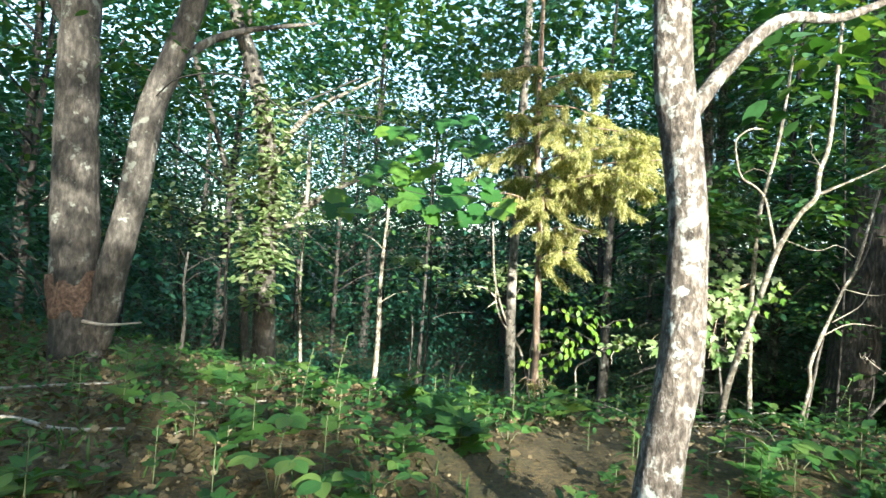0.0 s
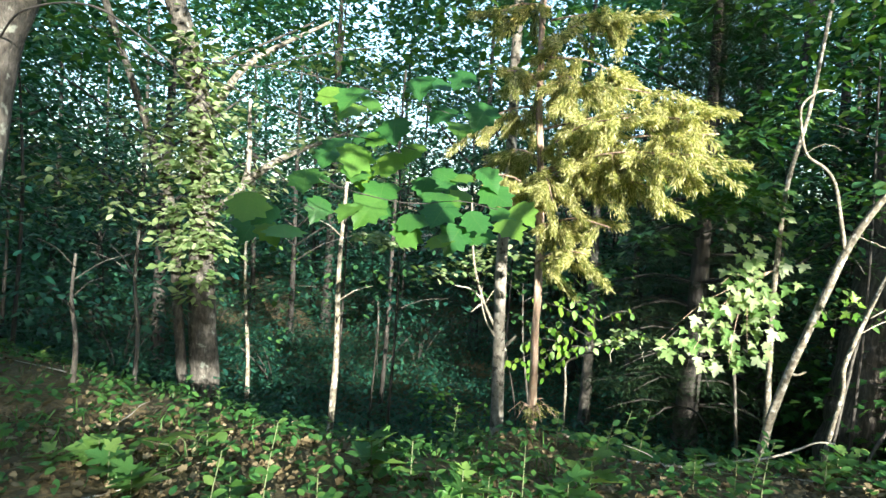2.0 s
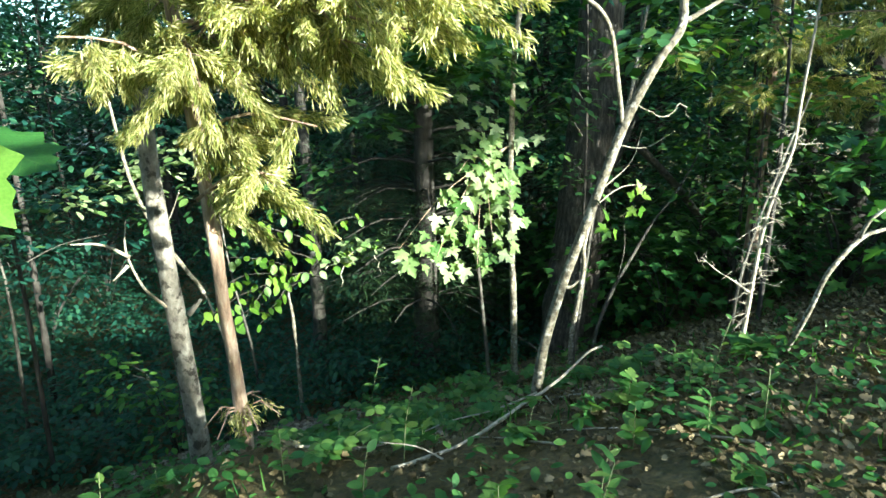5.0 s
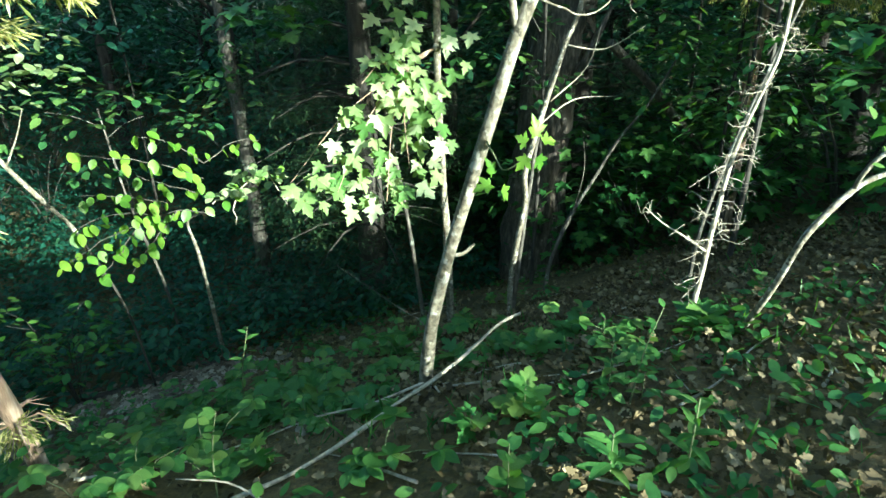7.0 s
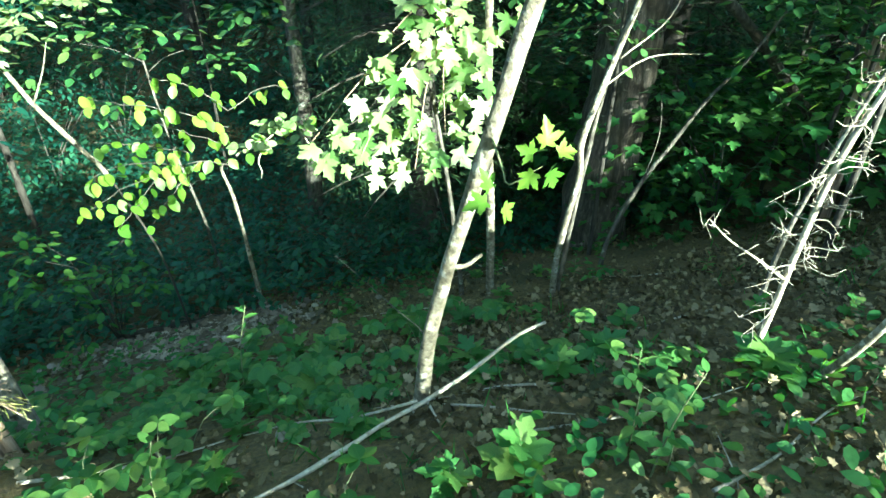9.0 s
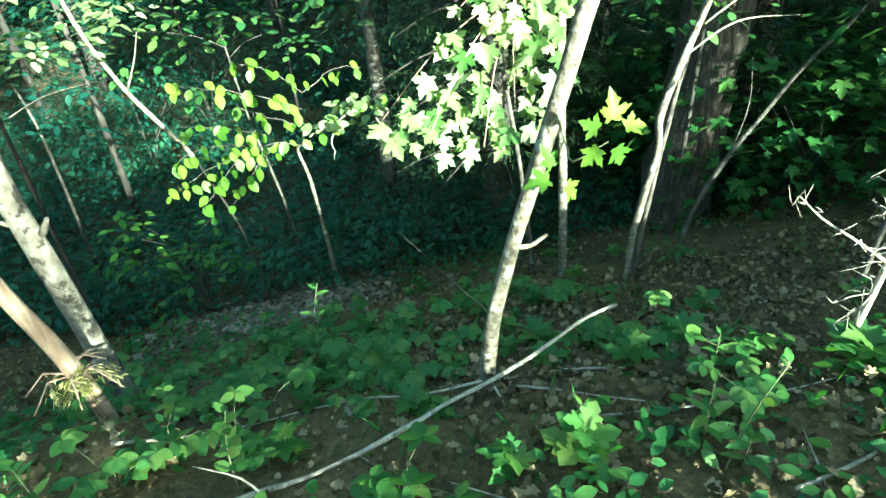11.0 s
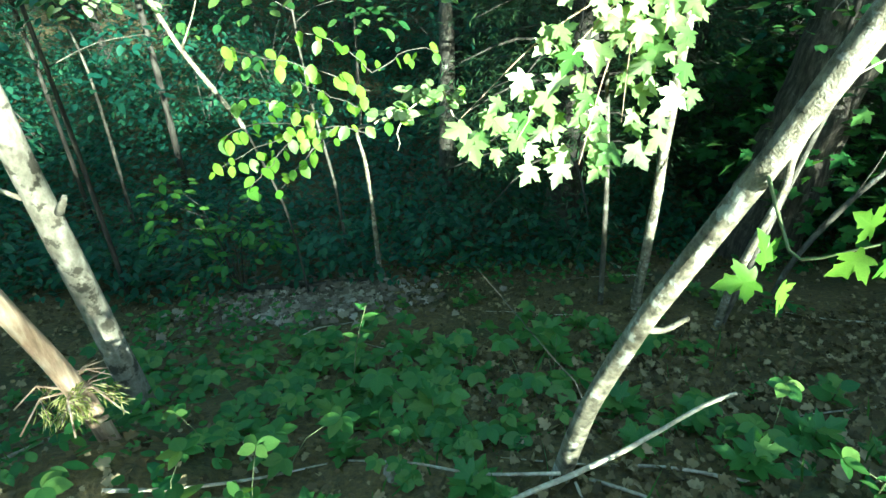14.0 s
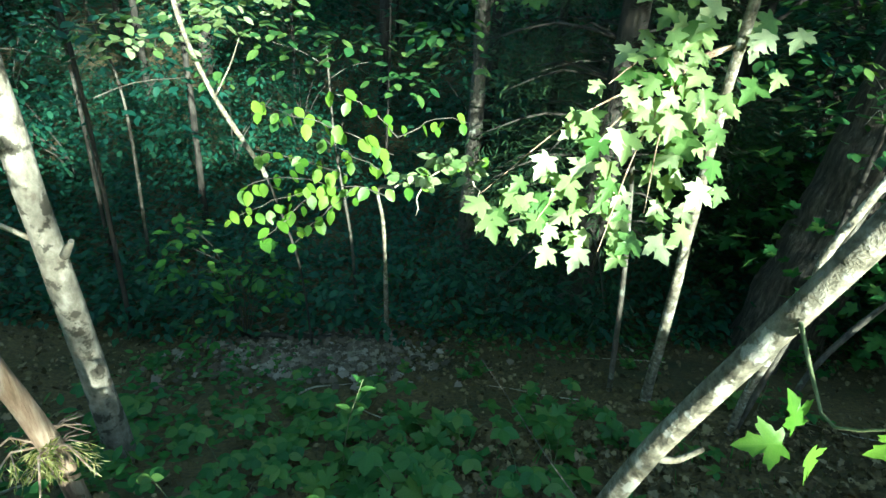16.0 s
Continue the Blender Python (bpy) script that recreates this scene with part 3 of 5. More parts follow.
def vine_oak():
    x, y = -2.4, 7.9
    t = tree_thing("ivied_tree", x, y, "sunlit grey tree wrapped in leafy vines")
    z = g(x, y)
    part("trunk", tube([(x + 0.15, y, z - 0.2), (x + 0.05, y, 0.2), (x, y, 1.0), (x - 0.05, y, 2.2), (x - 0.25, y, 3.4), (x - 0.9, y, 5.2), (x - 1.2, y, 7)], 0.16, 0.07, sides=18, step=0.12, rough=0.08), BARK_ROUGH, t)
    part("second_stem", tube([(x - 0.05, y - 0.1, z - 0.1), (x - 0.22, y - 0.1, 0.6), (x - 0.3, y - 0.1, 1.5), (x - 0.75, y, 2.7), (x - 1.4, y, 4.4)], 0.06, 0.03, sides=12, step=0.12, rough=0.1), BARK_ROUGH, t)
    for a, b, c in (((x, y, 1.5), (x + 0.5, y - 0.2, 1.9), (x + 0.55, y - 0.3, 2.8)), ((x, y, 2.6), (x + 0.5, y - 0.2, 3.2), (x + 1.4, y - 0.3, 3.7)), ((x + 0.5, y - 0.2, 1.9), (x + 0.95, y - 0.3, 2.2), (x + 1.6, y - 0.3, 2.5))):
        part("limb", tube([a, b, c], 0.05, 0.015, sides=8, step=0.12), BARK_SMOOTH, t)
    part("vine", sprays_between((x, y - 0.25, 0.7), (x, y - 0.25, 3.4), 50, 0.24, 24, 0.11, OVAL, LEAF_SUNLIT, "vine", 0.14, SUNWARD), LEAF_SUNLIT, t)
    part("leaf_spray", sprays_between((x - 1.2, y - 0.3, 1.6), (x + 2.0, y - 0.4, 3.0), 50, 0.34, 30, 0.10, OVAL, LEAF_SUNLIT, "leaf_spray", 0.45), LEAF_SUNLIT, t)
    part("crown", sprays_between((x - 2.2, y, 4.0), (x + 2.0, y, 5.4), 60, 0.6, 36, 0.12, OVAL, LEAF_MID, "crown", 0.6), LEAF_MID, t)


def pole_sapling(x, y, top, r, label, bark=BARK_SAP, lean=(0.0, 0.0), leaves=0, name="sapling", size=0.075, group="slender saplings"):
    t = tree_thing(name, x, y, label, "sapling", group)
    z = g(x, y)
    h = top - z
    pts = [(x, y, z - 0.1), (x + lean[0] * 0.3 + 0.02, y + lean[1] * 0.3, z + h * 0.33), (x + lean[0] * 0.7 - 0.015, y + lean[1] * 0.7, z + h * 0.68), (x + lean[0], y + lean[1], top)]
    part("stem", tube(pts, r, r * 0.45, sides=10, step=0.06, rough=0.1), bark, t)
    for k in range(4):
        u = random.uniform(0.45, 0.95)
        a = random.uniform(0, 6.28)
        p = Vector((x + lean[0] * u, y + lean[1] * u, z + h * u))
        q = p + Vector((math.cos(a), math.sin(a), 0.5)) * random.uniform(0.2, 0.45)
        part("twig", tube([p, (p + q) / 2 + Vector((0, 0, 0.03)), q], r * 0.25, 0.002, sides=5, step=0.06), bark, t)
    if leaves:
        part("foliage", sprays_between((x + lean[0] * 0.5, y + lean[1] * 0.5, z + h * 0.55), (x + lean[0], y + lean[1], top + 0.2), leaves, 0.3, 26, size, OVAL, LEAF_MID, "foliage", 0.28), LEAF_MID, t)
    return t


def pale_pair():
    t = tree_thing("pale_tree", 0.72, 5.72, "slim pale smooth-barked tree with dark blotches, sunlit")
    z = g(0.75, 5.72)
    part("trunk", tube([(0.765, 5.74, z - 0.12), (0.75, 5.72, 0.2), (0.71, 5.72, 1.3), (0.725, 5.72, 2.28), (0.712, 5.72, 2.95), (0.7, 5.75, 5.5)], 0.051, 0.03, sides=18, step=0.05, rough=0.05, flare=0.25), BARK_SMOOTH, t)
    part("stub", tube([(0.79, 5.69, 0.66), (0.835, 5.66, 0.72), (0.85, 5.65, 0.74)], 0.016, 0.009, sides=7, step=0.03), BARK_SMOOTH, t)
    for p in ([(0.69, 5.70, 0.72), (0.60, 5.62, 0.86), (0.55, 5.6, 1.05), (0.57, 5.58, 1.2)], [(0.56, 5.6, 1.02), (0.46, 5.56, 1.10), (0.34, 5.55, 1.12)], [(0.55, 5.6, 0.98), (0.48, 5.58, 0.92)]):
        part("dead_twig", tube(p, 0.010, 0.003, sides=6, step=0.04), TWIG_DEAD, t)
    part("crown", sprays_between((-0.3, 5.5, 3.4), (1.8, 6.2, 4.4), 34, 0.5, 34, 0.10, OVAL, LEAF_MID, "crown", 0.5), LEAF_MID, t)


def needle_bough(t, a, b, r, n, size=0.05, material=NEEDLE, hang=0.10, spread=0.16):
    """A bough with hanging fans of fine needles."""
    a, b = Vector(a), Vector(b)
    mid = (a + b) / 2 + Vector((0, 0, 0.06))
    bm = bmesh.new()
    path = add_tube(bm, [a, mid, b], r, 0.003, sides=6, step=0.07)
    bm2 = bmesh.new()
    twigs = []
    L = (b - a).length
    for k in range(int(L * 26)):
        u = random.uniform(0.15, 1.0)
        p = path[int(u * (len(path) - 1))]
        side = Vector((random.uniform(-1, 1), random.uniform(-1, 1), random.uniform(-0.8, 0.25))).normalized()
        q = p + (side + (b - a).normalized() * 0.5) * spread * random.uniform(0.5, 1.5) + Vector((0, 0, -hang * random.random()))
        twigs.append((p, q))
        add_tube(bm2, [p, q], 0.0025, 0.001, sides=3, smooth=False)
    bough = part("bough", bm, BARK_CEDAR, t)
    tagged(part("twig_fan", bm2, BARK_CEDAR, bough), kind="stuff")
    u = rng.uniform(0.2, 1.05, n)
    which = rng.integers(0, len(twigs), n)
    P0 = np.array([tw[0] for tw in twigs])[which]
    P1 = np.array([tw[1] for tw in twigs])[which]
    pos = P0 + (P1 - P0) * u[:, None] + rng.normal(0, 0.012, (n, 3))
    along = (P1 - P0) / (np.linalg.norm(P1 - P0, axis=1, keepdims=True) + 1e-6) + 0.8 * unit(n) + np.array([0, 0, -0.4])
    part("needles", leaf_cloud("needles", NEEDLES, material, pos, size * rng.uniform(0.6, 1.3, n), along, unit(n)), material, bough)["kind"] = "stuff"


def red_cedar():
    random.seed(41)
    t = tree_thing("red_cedar", 0.88, 5.1, "slim red-brown cedar with drooping yellow-green boughs, sunlit")
    z = g(0.92, 5.2)
    part("trunk", tube([(0.925, 5.20, z - 0.12), (0.912, 5.17, 0.33), (0.875, 5.06, 0.9), (0.84, 4.95, 1.46), (0.80, 4.9, 1.96), (0.75, 4.88, 2.6), (0.72, 4.9, 4.2)], 0.030, 0.016, sides=14, step=0.05, rough=0.12, flare=0.2), BARK_CEDAR, t)
    for k in range(12):
        zz = 0.33 + random.uniform(-0.07, 0.07)
        a = random.uniform(0, 6.28)
        q = Vector((0.91 + 0.11 * math.cos(a), 5.17 + 0.1 * math.sin(a), zz + random.uniform(-0.1, 0.03)))
        part("dead_twig", tube([(0.911, 5.17, zz), (q + Vector((0.91, 5.17, zz))) / 2 + Vector((0, 0, 0.02)), q], 0.0035, 0.0012, sides=4, step=0.05), BARK_CEDAR, t)
    for e in ((1.07, 5.09, 0.29), (0.78, 5.06, 0.27), (0.95, 5.02, 0.28), (0.74, 5.14, 0.30)):
        needle_bough(t, (0.911, 5.165, 0.33), e, 0.004, 130, 0.035, spread=0.05, hang=0.04)
    ends = [(1.52, 4.05, 2.12), (1.42, 4.0, 2.0), (1.5, 4.15, 2.2), (1.32, 4.3, 1.85), (1.36, 4.2, 1.9), (1.5, 4.35, 2.34), (1.15, 4.5, 1.62), (1.05, 4.6, 1.45), (1.3, 4.7, 2.5), (1.35, 4.5, 2.0), (1.1, 4.2, 2.2),
            (0.45, 4.7, 1.9), (0.35, 4.9, 2.2), (0.5, 4.6, 2.5), (0.8, 4.5, 1.75), (0.9, 4.4, 2.4), (1.0, 4.5, 1.95), (0.6, 5.5, 2.1), (1.2, 5.4, 2.3), (0.9, 4.6, 2.8), (1.25, 4.6, 2.8), (0.4, 4.9, 2.9)]
    for e in ends:
        start = (0.80, 4.9, min(e[2] + random.uniform(-0.15, 0.2), 3.0))
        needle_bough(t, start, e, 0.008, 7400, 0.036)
    # cedar top in the needle colour that has shade in it
    part("foliage", sprays_between((0.2, 4.8, 3.0), (1.4, 5.2, 3.8), 20, 0.4, 200, 0.06, NEEDLES, NEEDLE_SHADED, "foliage", 0.3), NEEDLE_SHADED, t)


def side_cedar():
    random.seed(43)
    t = tree_thing("red_cedar", 6.4, 6.2, "cedar with layered yellow-green boughs at the wood edge")
    z = g(6.4, 6.2)
    part("trunk", tube([(6.4, 6.2, z - 0.15), (6.42, 6.2, 0.8), (6.38, 6.15, 2.2), (6.4, 6.2, 4.6)], 0.07, 0.025, sides=12, step=0.15, rough=0.1, flare=0.2), BARK_CEDAR, t)
    for k in range(26):
        zz = random.uniform(1.5, 3.6)
        a = random.uniform(2.6, 6.0)
        L = random.uniform(0.7, 1.35)
        needle_bough(t, (6.4, 6.18, zz), (6.4 + L * math.cos(a), 6.18 + L * math.sin(a), zz + random.uniform(-0.15, 0.1)), 0.011, 2200, 0.055, spread=0.2)


def dark_conifer(x, y, h, spread, seed, label):
    random.seed(seed)
    t = tree_thing("conifer", x, y, label, "tree", "dark conifers")
    z = g(x, y)
    part("trunk", tube([(x, y, z - 0.2), (x + 0.05, y, z + h * 0.4), (x, y, z + h)], 0.16, 0.03, sides=12, step=0.3, flare=0.3), BARK_SHADED, t)
    tiers = []
    zz = z + 0.9
    while zz < z + h:
        for k in range(6):
            a = random.uniform(0, 6.28)
            L = spread * (1 - 0.75 * (zz - z) / h) * random.uniform(0.6, 1.0)
            for u in (0.35, 0.6, 0.8, 1.0):
                tiers.append((x + math.cos(a) * L * u, y + math.sin(a) * L * u, zz + 0.15 * u - 0.25 * u * u))
            if zz < z + 4:
                part("bough", tube([(x, y, zz), (x + math.cos(a) * L * 0.5, y + math.sin(a) * L * 0.5, zz + 0.08), (x + math.cos(a) * L, y + math.sin(a) * L, zz - 0.1)], 0.016, 0.004, sides=5, step=0.2), BARK_SHADED, t)
        zz += 0.33
    part("needles", spray_cloud("needles", NEEDLES, NEEDLE_SHADED, tiers, 0.33, 110, 0.075, 0.15), NEEDLE_SHADED, t)


def place_leaf(mesh, parent, at, along, normal, size, name="leaf"):
    y = Vector(along).normalized()
    n = Vector(normal)
    z = n - y * n.dot(y)
    z = z.normalized() if z.length > 1e-4 else y.orthogonal()
    x = y.cross(z)
    ob = new(name, mesh)
    ob.parent = parent
    ob.matrix_basis = Matrix.Translation(at) @ Matrix((x, y, z)).transposed().to_4x4() @ Matrix.Diagonal((size, size, size, 1))
    return ob


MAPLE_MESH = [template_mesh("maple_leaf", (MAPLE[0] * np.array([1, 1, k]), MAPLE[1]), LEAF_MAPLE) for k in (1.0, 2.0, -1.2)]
HAZEL_MESH = [template_mesh("hazel_leaf", (HAZEL[0] * np.array([1, 1, k]), HAZEL[1]), LEAF_HAZEL) for k in (1.0, 2.2, -1.0)]
WEED_MESH = {k: template_mesh("weed_leaf", v, LEAF_WEED) for k, v in (("lance", LANCE), ("oval", OVAL), ("lobed", LOBED), ("maple", MAPLE), ("beech", BEECH))}
MAPLE_GREEN = [template_mesh("maple_leaf", (MAPLE[0] * np.array([1, 1, k]), MAPLE[1]), LEAF_BEECH) for k in (1.0, 2.0)]
BEECH_MESH = template_mesh("beech_leaf", BEECH, LEAF_BEECH)


def rv(s=1.0):
    return Vector((random.uniform(-1, 1), random.uniform(-1, 1), random.uniform(-1, 1))) * s


def main_sapling():
    """The leaning pale stem with its broken twig, upper fork and few maple leaves."""
    random.seed(51)
    t = tree_thing("leaning_sapling", 2.36, 4.79, "leaning pale-barked sapling with a snapped twig, sunlit", "sapling")
    z = g(2.36, 4.8)
    part("trunk", tube([(2.345, 4.83, z - 0.1), (2.355, 4.81, 0.13), (2.385, 4.775, 0.45), (2.432, 4.72, 0.74), (2.46, 4.68, 0.9), (2.51, 4.56, 1.27), (2.56, 4.46, 1.59), (2.66, 4.38, 1.85), (2.76, 4.36, 1.98), (2.79, 4.38, 2.18), (2.87, 4.4, 2.46), (2.95, 4.45, 3.4)], 0.0275, 0.012, sides=18, step=0.03, rough=0.07, flare=0.15), BARK_SAP, t)
    part("broken_twig", tube([(2.445, 4.70, 0.77), (2.49, 4.70, 0.765), (2.53, 4.705, 0.78), (2.548, 4.71, 0.785)], 0.0085, 0.006, sides=7, step=0.012), BARK_SAP, t)
    part("limb", tube([(2.55, 4.47, 1.57), (2.50, 4.46, 1.75), (2.44, 4.45, 1.95), (2.36, 4.44, 2.04), (2.254, 4.45, 2.11), (2.21, 4.45, 2.25), (2.20, 4.45, 2.39), (2.30, 4.46, 2.48), (2.42, 4.5, 2.50)], 0.012, 0.005, sides=9, step=0.03), BARK_SAP, t)
    part("limb", tube([(2.77, 4.36, 2.0), (2.95, 4.3, 2.1), (3.15, 4.2, 2.22)], 0.012, 0.004, sides=7, step=0.04), BARK_SAP, t)
    for p in ([(2.25, 4.45, 2.12), (2.32, 4.4, 2.17), (2.42, 4.4, 2.14)], [(2.80, 4.38, 2.2), (2.70, 4.35, 2.35), (2.66, 4.3, 2.5)], [(2.6, 4.44, 1.66), (2.85, 4.5, 1.60), (3.1, 4.6, 1.66), (3.3, 4.7, 1.58)]):
        part("twig", tube(p, 0.0038, 0.0015, sides=5, step=0.04, wander=0.03), BARK_SAP, t)
    part("dead_twig", tube([(2.395, 4.79, 0.36), (2.385, 4.90, 0.405), (2.29, 5.06, 0.48), (2.167, 5.246, 0.585)], 0.0026, 0.0010, sides=5, step=0.04, wander=0.015), BARK_ROUGH, t)
    tw = part("leafy_twig", tube([(2.50, 4.57, 1.24), (2.49, 4.47, 1.17), (2.47, 4.40, 1.17), (2.52, 4.34, 1.23)], 0.004, 0.0015, sides=5, step=0.03), STEM_GREEN, t)
    for (x, z), al in (((2.55, 1.26), (0.7, 0, -0.1)), ((2.52, 1.28), (0.1, 0, 0.8)), ((2.49, 1.265), (-0.7, 0, 0.3)), ((2.535, 1.22), (0.4, 0, -0.8)), ((2.495, 1.225), (-0.5, 0, -0.7)), ((2.42, 1.13), (-0.7, 0, -0.2)), ((2.46, 1.11), (0.4, 0, -0.7)), ((2.425, 1.16), (-0.3, 0, 0.6))):
        place_leaf(random.choice(MAPLE_GREEN), tw, (x, 4.33 if z > 1.2 else 4.41, z), Vector(al) + rv(0.12), Vector((0.1, -0.8, 0.5)) + rv(0.25), random.uniform(0.052, 0.068))
    part("leaf_spray", sprays_between((2.9, 4.6, 1.85), (3.7, 4.9, 2.5), 20, 0.2, 14, 0.08, BEECH, LEAF_MID, "leaf_spray", 0.12), LEAF_MID, t)
    part("crown", sprays_between((2.0, 4.4, 3.1), (3.8, 4.8, 4.0), 24, 0.45, 34, 0.09, OVAL, LEAF_MID, "crown", 0.4), LEAF_MID, t)


def maple_sapling():
    """The thin stem behind with the bright drooping maple spray."""
    random.seed(53)
    t = tree_thing("maple_sapling", 3.42, 6.43, "thin maple sapling with a drooping spray of sunlit leaves", "sapling")
    z = g(3.43, 6.43)
    part("trunk", tube([(3.44, 6.43, z - 0.1), (3.43, 6.43, -0.2), (3.40, 6.43, 0.6), (3.39, 6.43, 1.27), (3.43, 6.43, 2.14), (3.59, 6.43, 2.92), (3.7, 6.4, 4.0)], 0.030, 0.014, sides=12, step=0.05, rough=0.12), BARK_SAP, t)
    part("second_stem", tube([(3.30, 6.6, g(3.3, 6.6) - 0.1), (3.22, 6.6, -0.1), (3.12, 6.55, 0.5), (3.0, 6.5, 1.1)], 0.02, 0.010, sides=8, step=0.06), BARK_ROUGH, t)
    area = [(2.24, 0.60), (2.55, 0.47), (2.82, 0.40), (3.06, 0.52), (3.3, 0.74), (3.32, 1.05), (3.14, 1.5), (2.78, 1.3), (2.60, 1.02), (2.40, 0.76)]

    def inside(ring, px, pz):
        hit = False
        for (ax, az), (bx, bz) in zip(ring, ring[1:] + ring[:1]):
            if (az > pz) != (bz > pz) and px < (bx - ax) * (pz - az) / (bz - az) + ax:
                hit = not hit
        return hit
    twigs = []
    for tip in ((2.30, 6.22, 0.66), (2.52, 6.05, 0.60), (2.76, 5.88, 0.55), (2.98, 6.0, 0.68), (2.75, 6.1, 1.2)):
        pts = [(3.40, 6.43, 1.35), (3.2, 6.35, 1.25), ((tip[0] + 3.1) / 2, (tip[1] + 6.3) / 2, (tip[2] + 1.25) / 2 + 0.06), tip]
        pts = [(p[0], p[1] + (0.1 if i else 0), p[2]) for i, p in enumerate(pts)]
        twigs.append((part("branch", tube(pts, 0.006, 0.002, sides=6, step=0.05), BARK_CEDAR, t), Vector(tip)))
    upper = [(2.9, 1.35), (3.1, 1.0), (3.45, 0.85), (3.62, 1.4), (3.5, 2.1), (3.05, 2.1)]
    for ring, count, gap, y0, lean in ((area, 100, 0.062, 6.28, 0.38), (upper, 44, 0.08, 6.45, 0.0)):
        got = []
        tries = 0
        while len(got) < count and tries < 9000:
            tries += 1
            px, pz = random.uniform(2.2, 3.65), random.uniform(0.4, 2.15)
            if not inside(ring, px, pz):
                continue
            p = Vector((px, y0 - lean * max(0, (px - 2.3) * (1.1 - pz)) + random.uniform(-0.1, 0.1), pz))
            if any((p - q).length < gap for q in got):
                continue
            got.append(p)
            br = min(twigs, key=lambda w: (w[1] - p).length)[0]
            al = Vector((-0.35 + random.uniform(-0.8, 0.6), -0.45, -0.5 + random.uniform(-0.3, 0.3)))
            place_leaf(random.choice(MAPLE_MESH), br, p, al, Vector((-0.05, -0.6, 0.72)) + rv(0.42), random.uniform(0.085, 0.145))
    part("crown", sprays_between((2.7, 6.8, 1.75), (3.7, 7.0, 3.2), 24, 0.34, 26, 0.12, MAPLE, LEAF_MID, "crown", 0.22), LEAF_MID, t)


def beech_sapling():
    random.seed(57)
    t = tree_thing("beech_sapling", 1.88, 7.1, "small beech sapling with sunlit yellow-green leaves and bare twigs", "sapling")
    z = g(1.87, 7.8)
    part("trunk", tube([(1.88, 7.8, z - 0.1), (1.86, 7.75, -0.7), (1.84, 7.7, -0.2), (1.80, 7.6, 0.1), (1.88, 7.3, 0.26), (1.90, 6.9, 0.40)], 0.020, 0.009, sides=9, step=0.04, rough=0.15), BARK_SAP, t)
    arms = [[(1.9, 6.85, 0.38), (1.7, 6.85, 0.45), (1.5, 6.9, 0.40), (1.25, 6.9, 0.33), (1.02, 6.9, 0.22)], [(1.7, 6.85, 0.45), (1.5, 6.8, 0.28), (1.36, 6.8, 0.12)], [(1.91, 6.85, 0.45), (2.1, 6.85, 0.52), (2.3, 6.9, 0.60), (2.45, 7.0, 0.56)],
            [(2.1, 6.85, 0.52), (2.05, 6.84, 0.42), (2.03, 6.85, 0.28)], [(2.3, 6.9, 0.60), (2.36, 6.9, 0.45), (2.42, 6.95, 0.3)], [(1.9, 6.9, 0.5), (1.65, 6.9, 0.62), (1.5, 6.95, 0.7)], [(1.92, 6.95, 0.7), (1.75, 7.0, 0.85), (1.55, 7.0, 0.92)], [(1.92, 6.95, 0.7), (2.15, 7.0, 0.8), (2.3, 7.0, 0.78)],
            [(1.6, 6.88, 0.42), (1.45, 6.8, 0.5), (1.25, 6.75, 0.52), (1.12, 6.75, 0.46)], [(1.45, 6.88, 0.38), (1.3, 6.78, 0.25), (1.2, 6.75, 0.16)], [(1.65, 6.88, 0.5), (1.4, 6.8, 0.62), (1.2, 6.8, 0.66)], [(1.9, 6.95, 0.6), (1.7, 6.8, 0.75), (1.45, 6.75, 0.85), (1.2, 6.8, 0.9)]]
    beech = BEECH_MESH
    for i, a in enumerate(arms):
        br = part("branch", tube(a, 0.007 if i in (2, 3, 4) else 0.0035, 0.0018, sides=6, step=0.04, wander=0.03), TWIG_DEAD if i in (2, 3, 4) else BARK_ROUGH, t)
        if i in (3, 4):
            continue
        path = smooth_path(a, 0.055)
        for k, p in enumerate(path[1:]):
            for s in (-1, 1):
                if random.random() < (0.4 if i == 2 else 0.15):
                    continue
                d = Vector((random.uniform(-0.5, 0.5), -0.3 * s, -0.5 + random.uniform(-0.5, 0.3)))
                place_leaf(beech, br, p + rv(0.035), d, Vector((0.2, -0.6, 0.6)) + rv(0.5), random.uniform(0.06, 0.095))
    part("foliage", sprays_between((0.9, 7.75, 0.85), (2.3, 7.5, 1.15), 14, 0.2, 16, 0.08, BEECH, LEAF_MID, "foliage", 0.12), LEAF_MID, t)
    part("leaf_spray", sprays_between((1.85, 6.85, 0.46), (2.32, 6.9, 0.60), 7, 0.08, 9, 0.075, BEECH, LEAF_SUNLIT, "leaf_spray", 0.03, SUNWARD), LEAF_SUNLIT, t)
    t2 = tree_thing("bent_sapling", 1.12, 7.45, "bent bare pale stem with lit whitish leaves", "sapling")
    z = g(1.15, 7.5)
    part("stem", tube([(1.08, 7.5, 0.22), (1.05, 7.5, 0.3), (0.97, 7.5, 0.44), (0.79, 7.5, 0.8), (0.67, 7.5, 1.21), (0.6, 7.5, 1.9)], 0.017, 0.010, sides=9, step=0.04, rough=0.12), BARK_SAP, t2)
    part("lower_stem", tube([(1.3, 7.6, z - 0.1), (1.25, 7.55, -0.5), (1.12, 7.5, 0.1), (1.075, 7.5, 0.24)], 0.010, 0.008, sides=6, step=0.06), BARK_SHADED, t2)
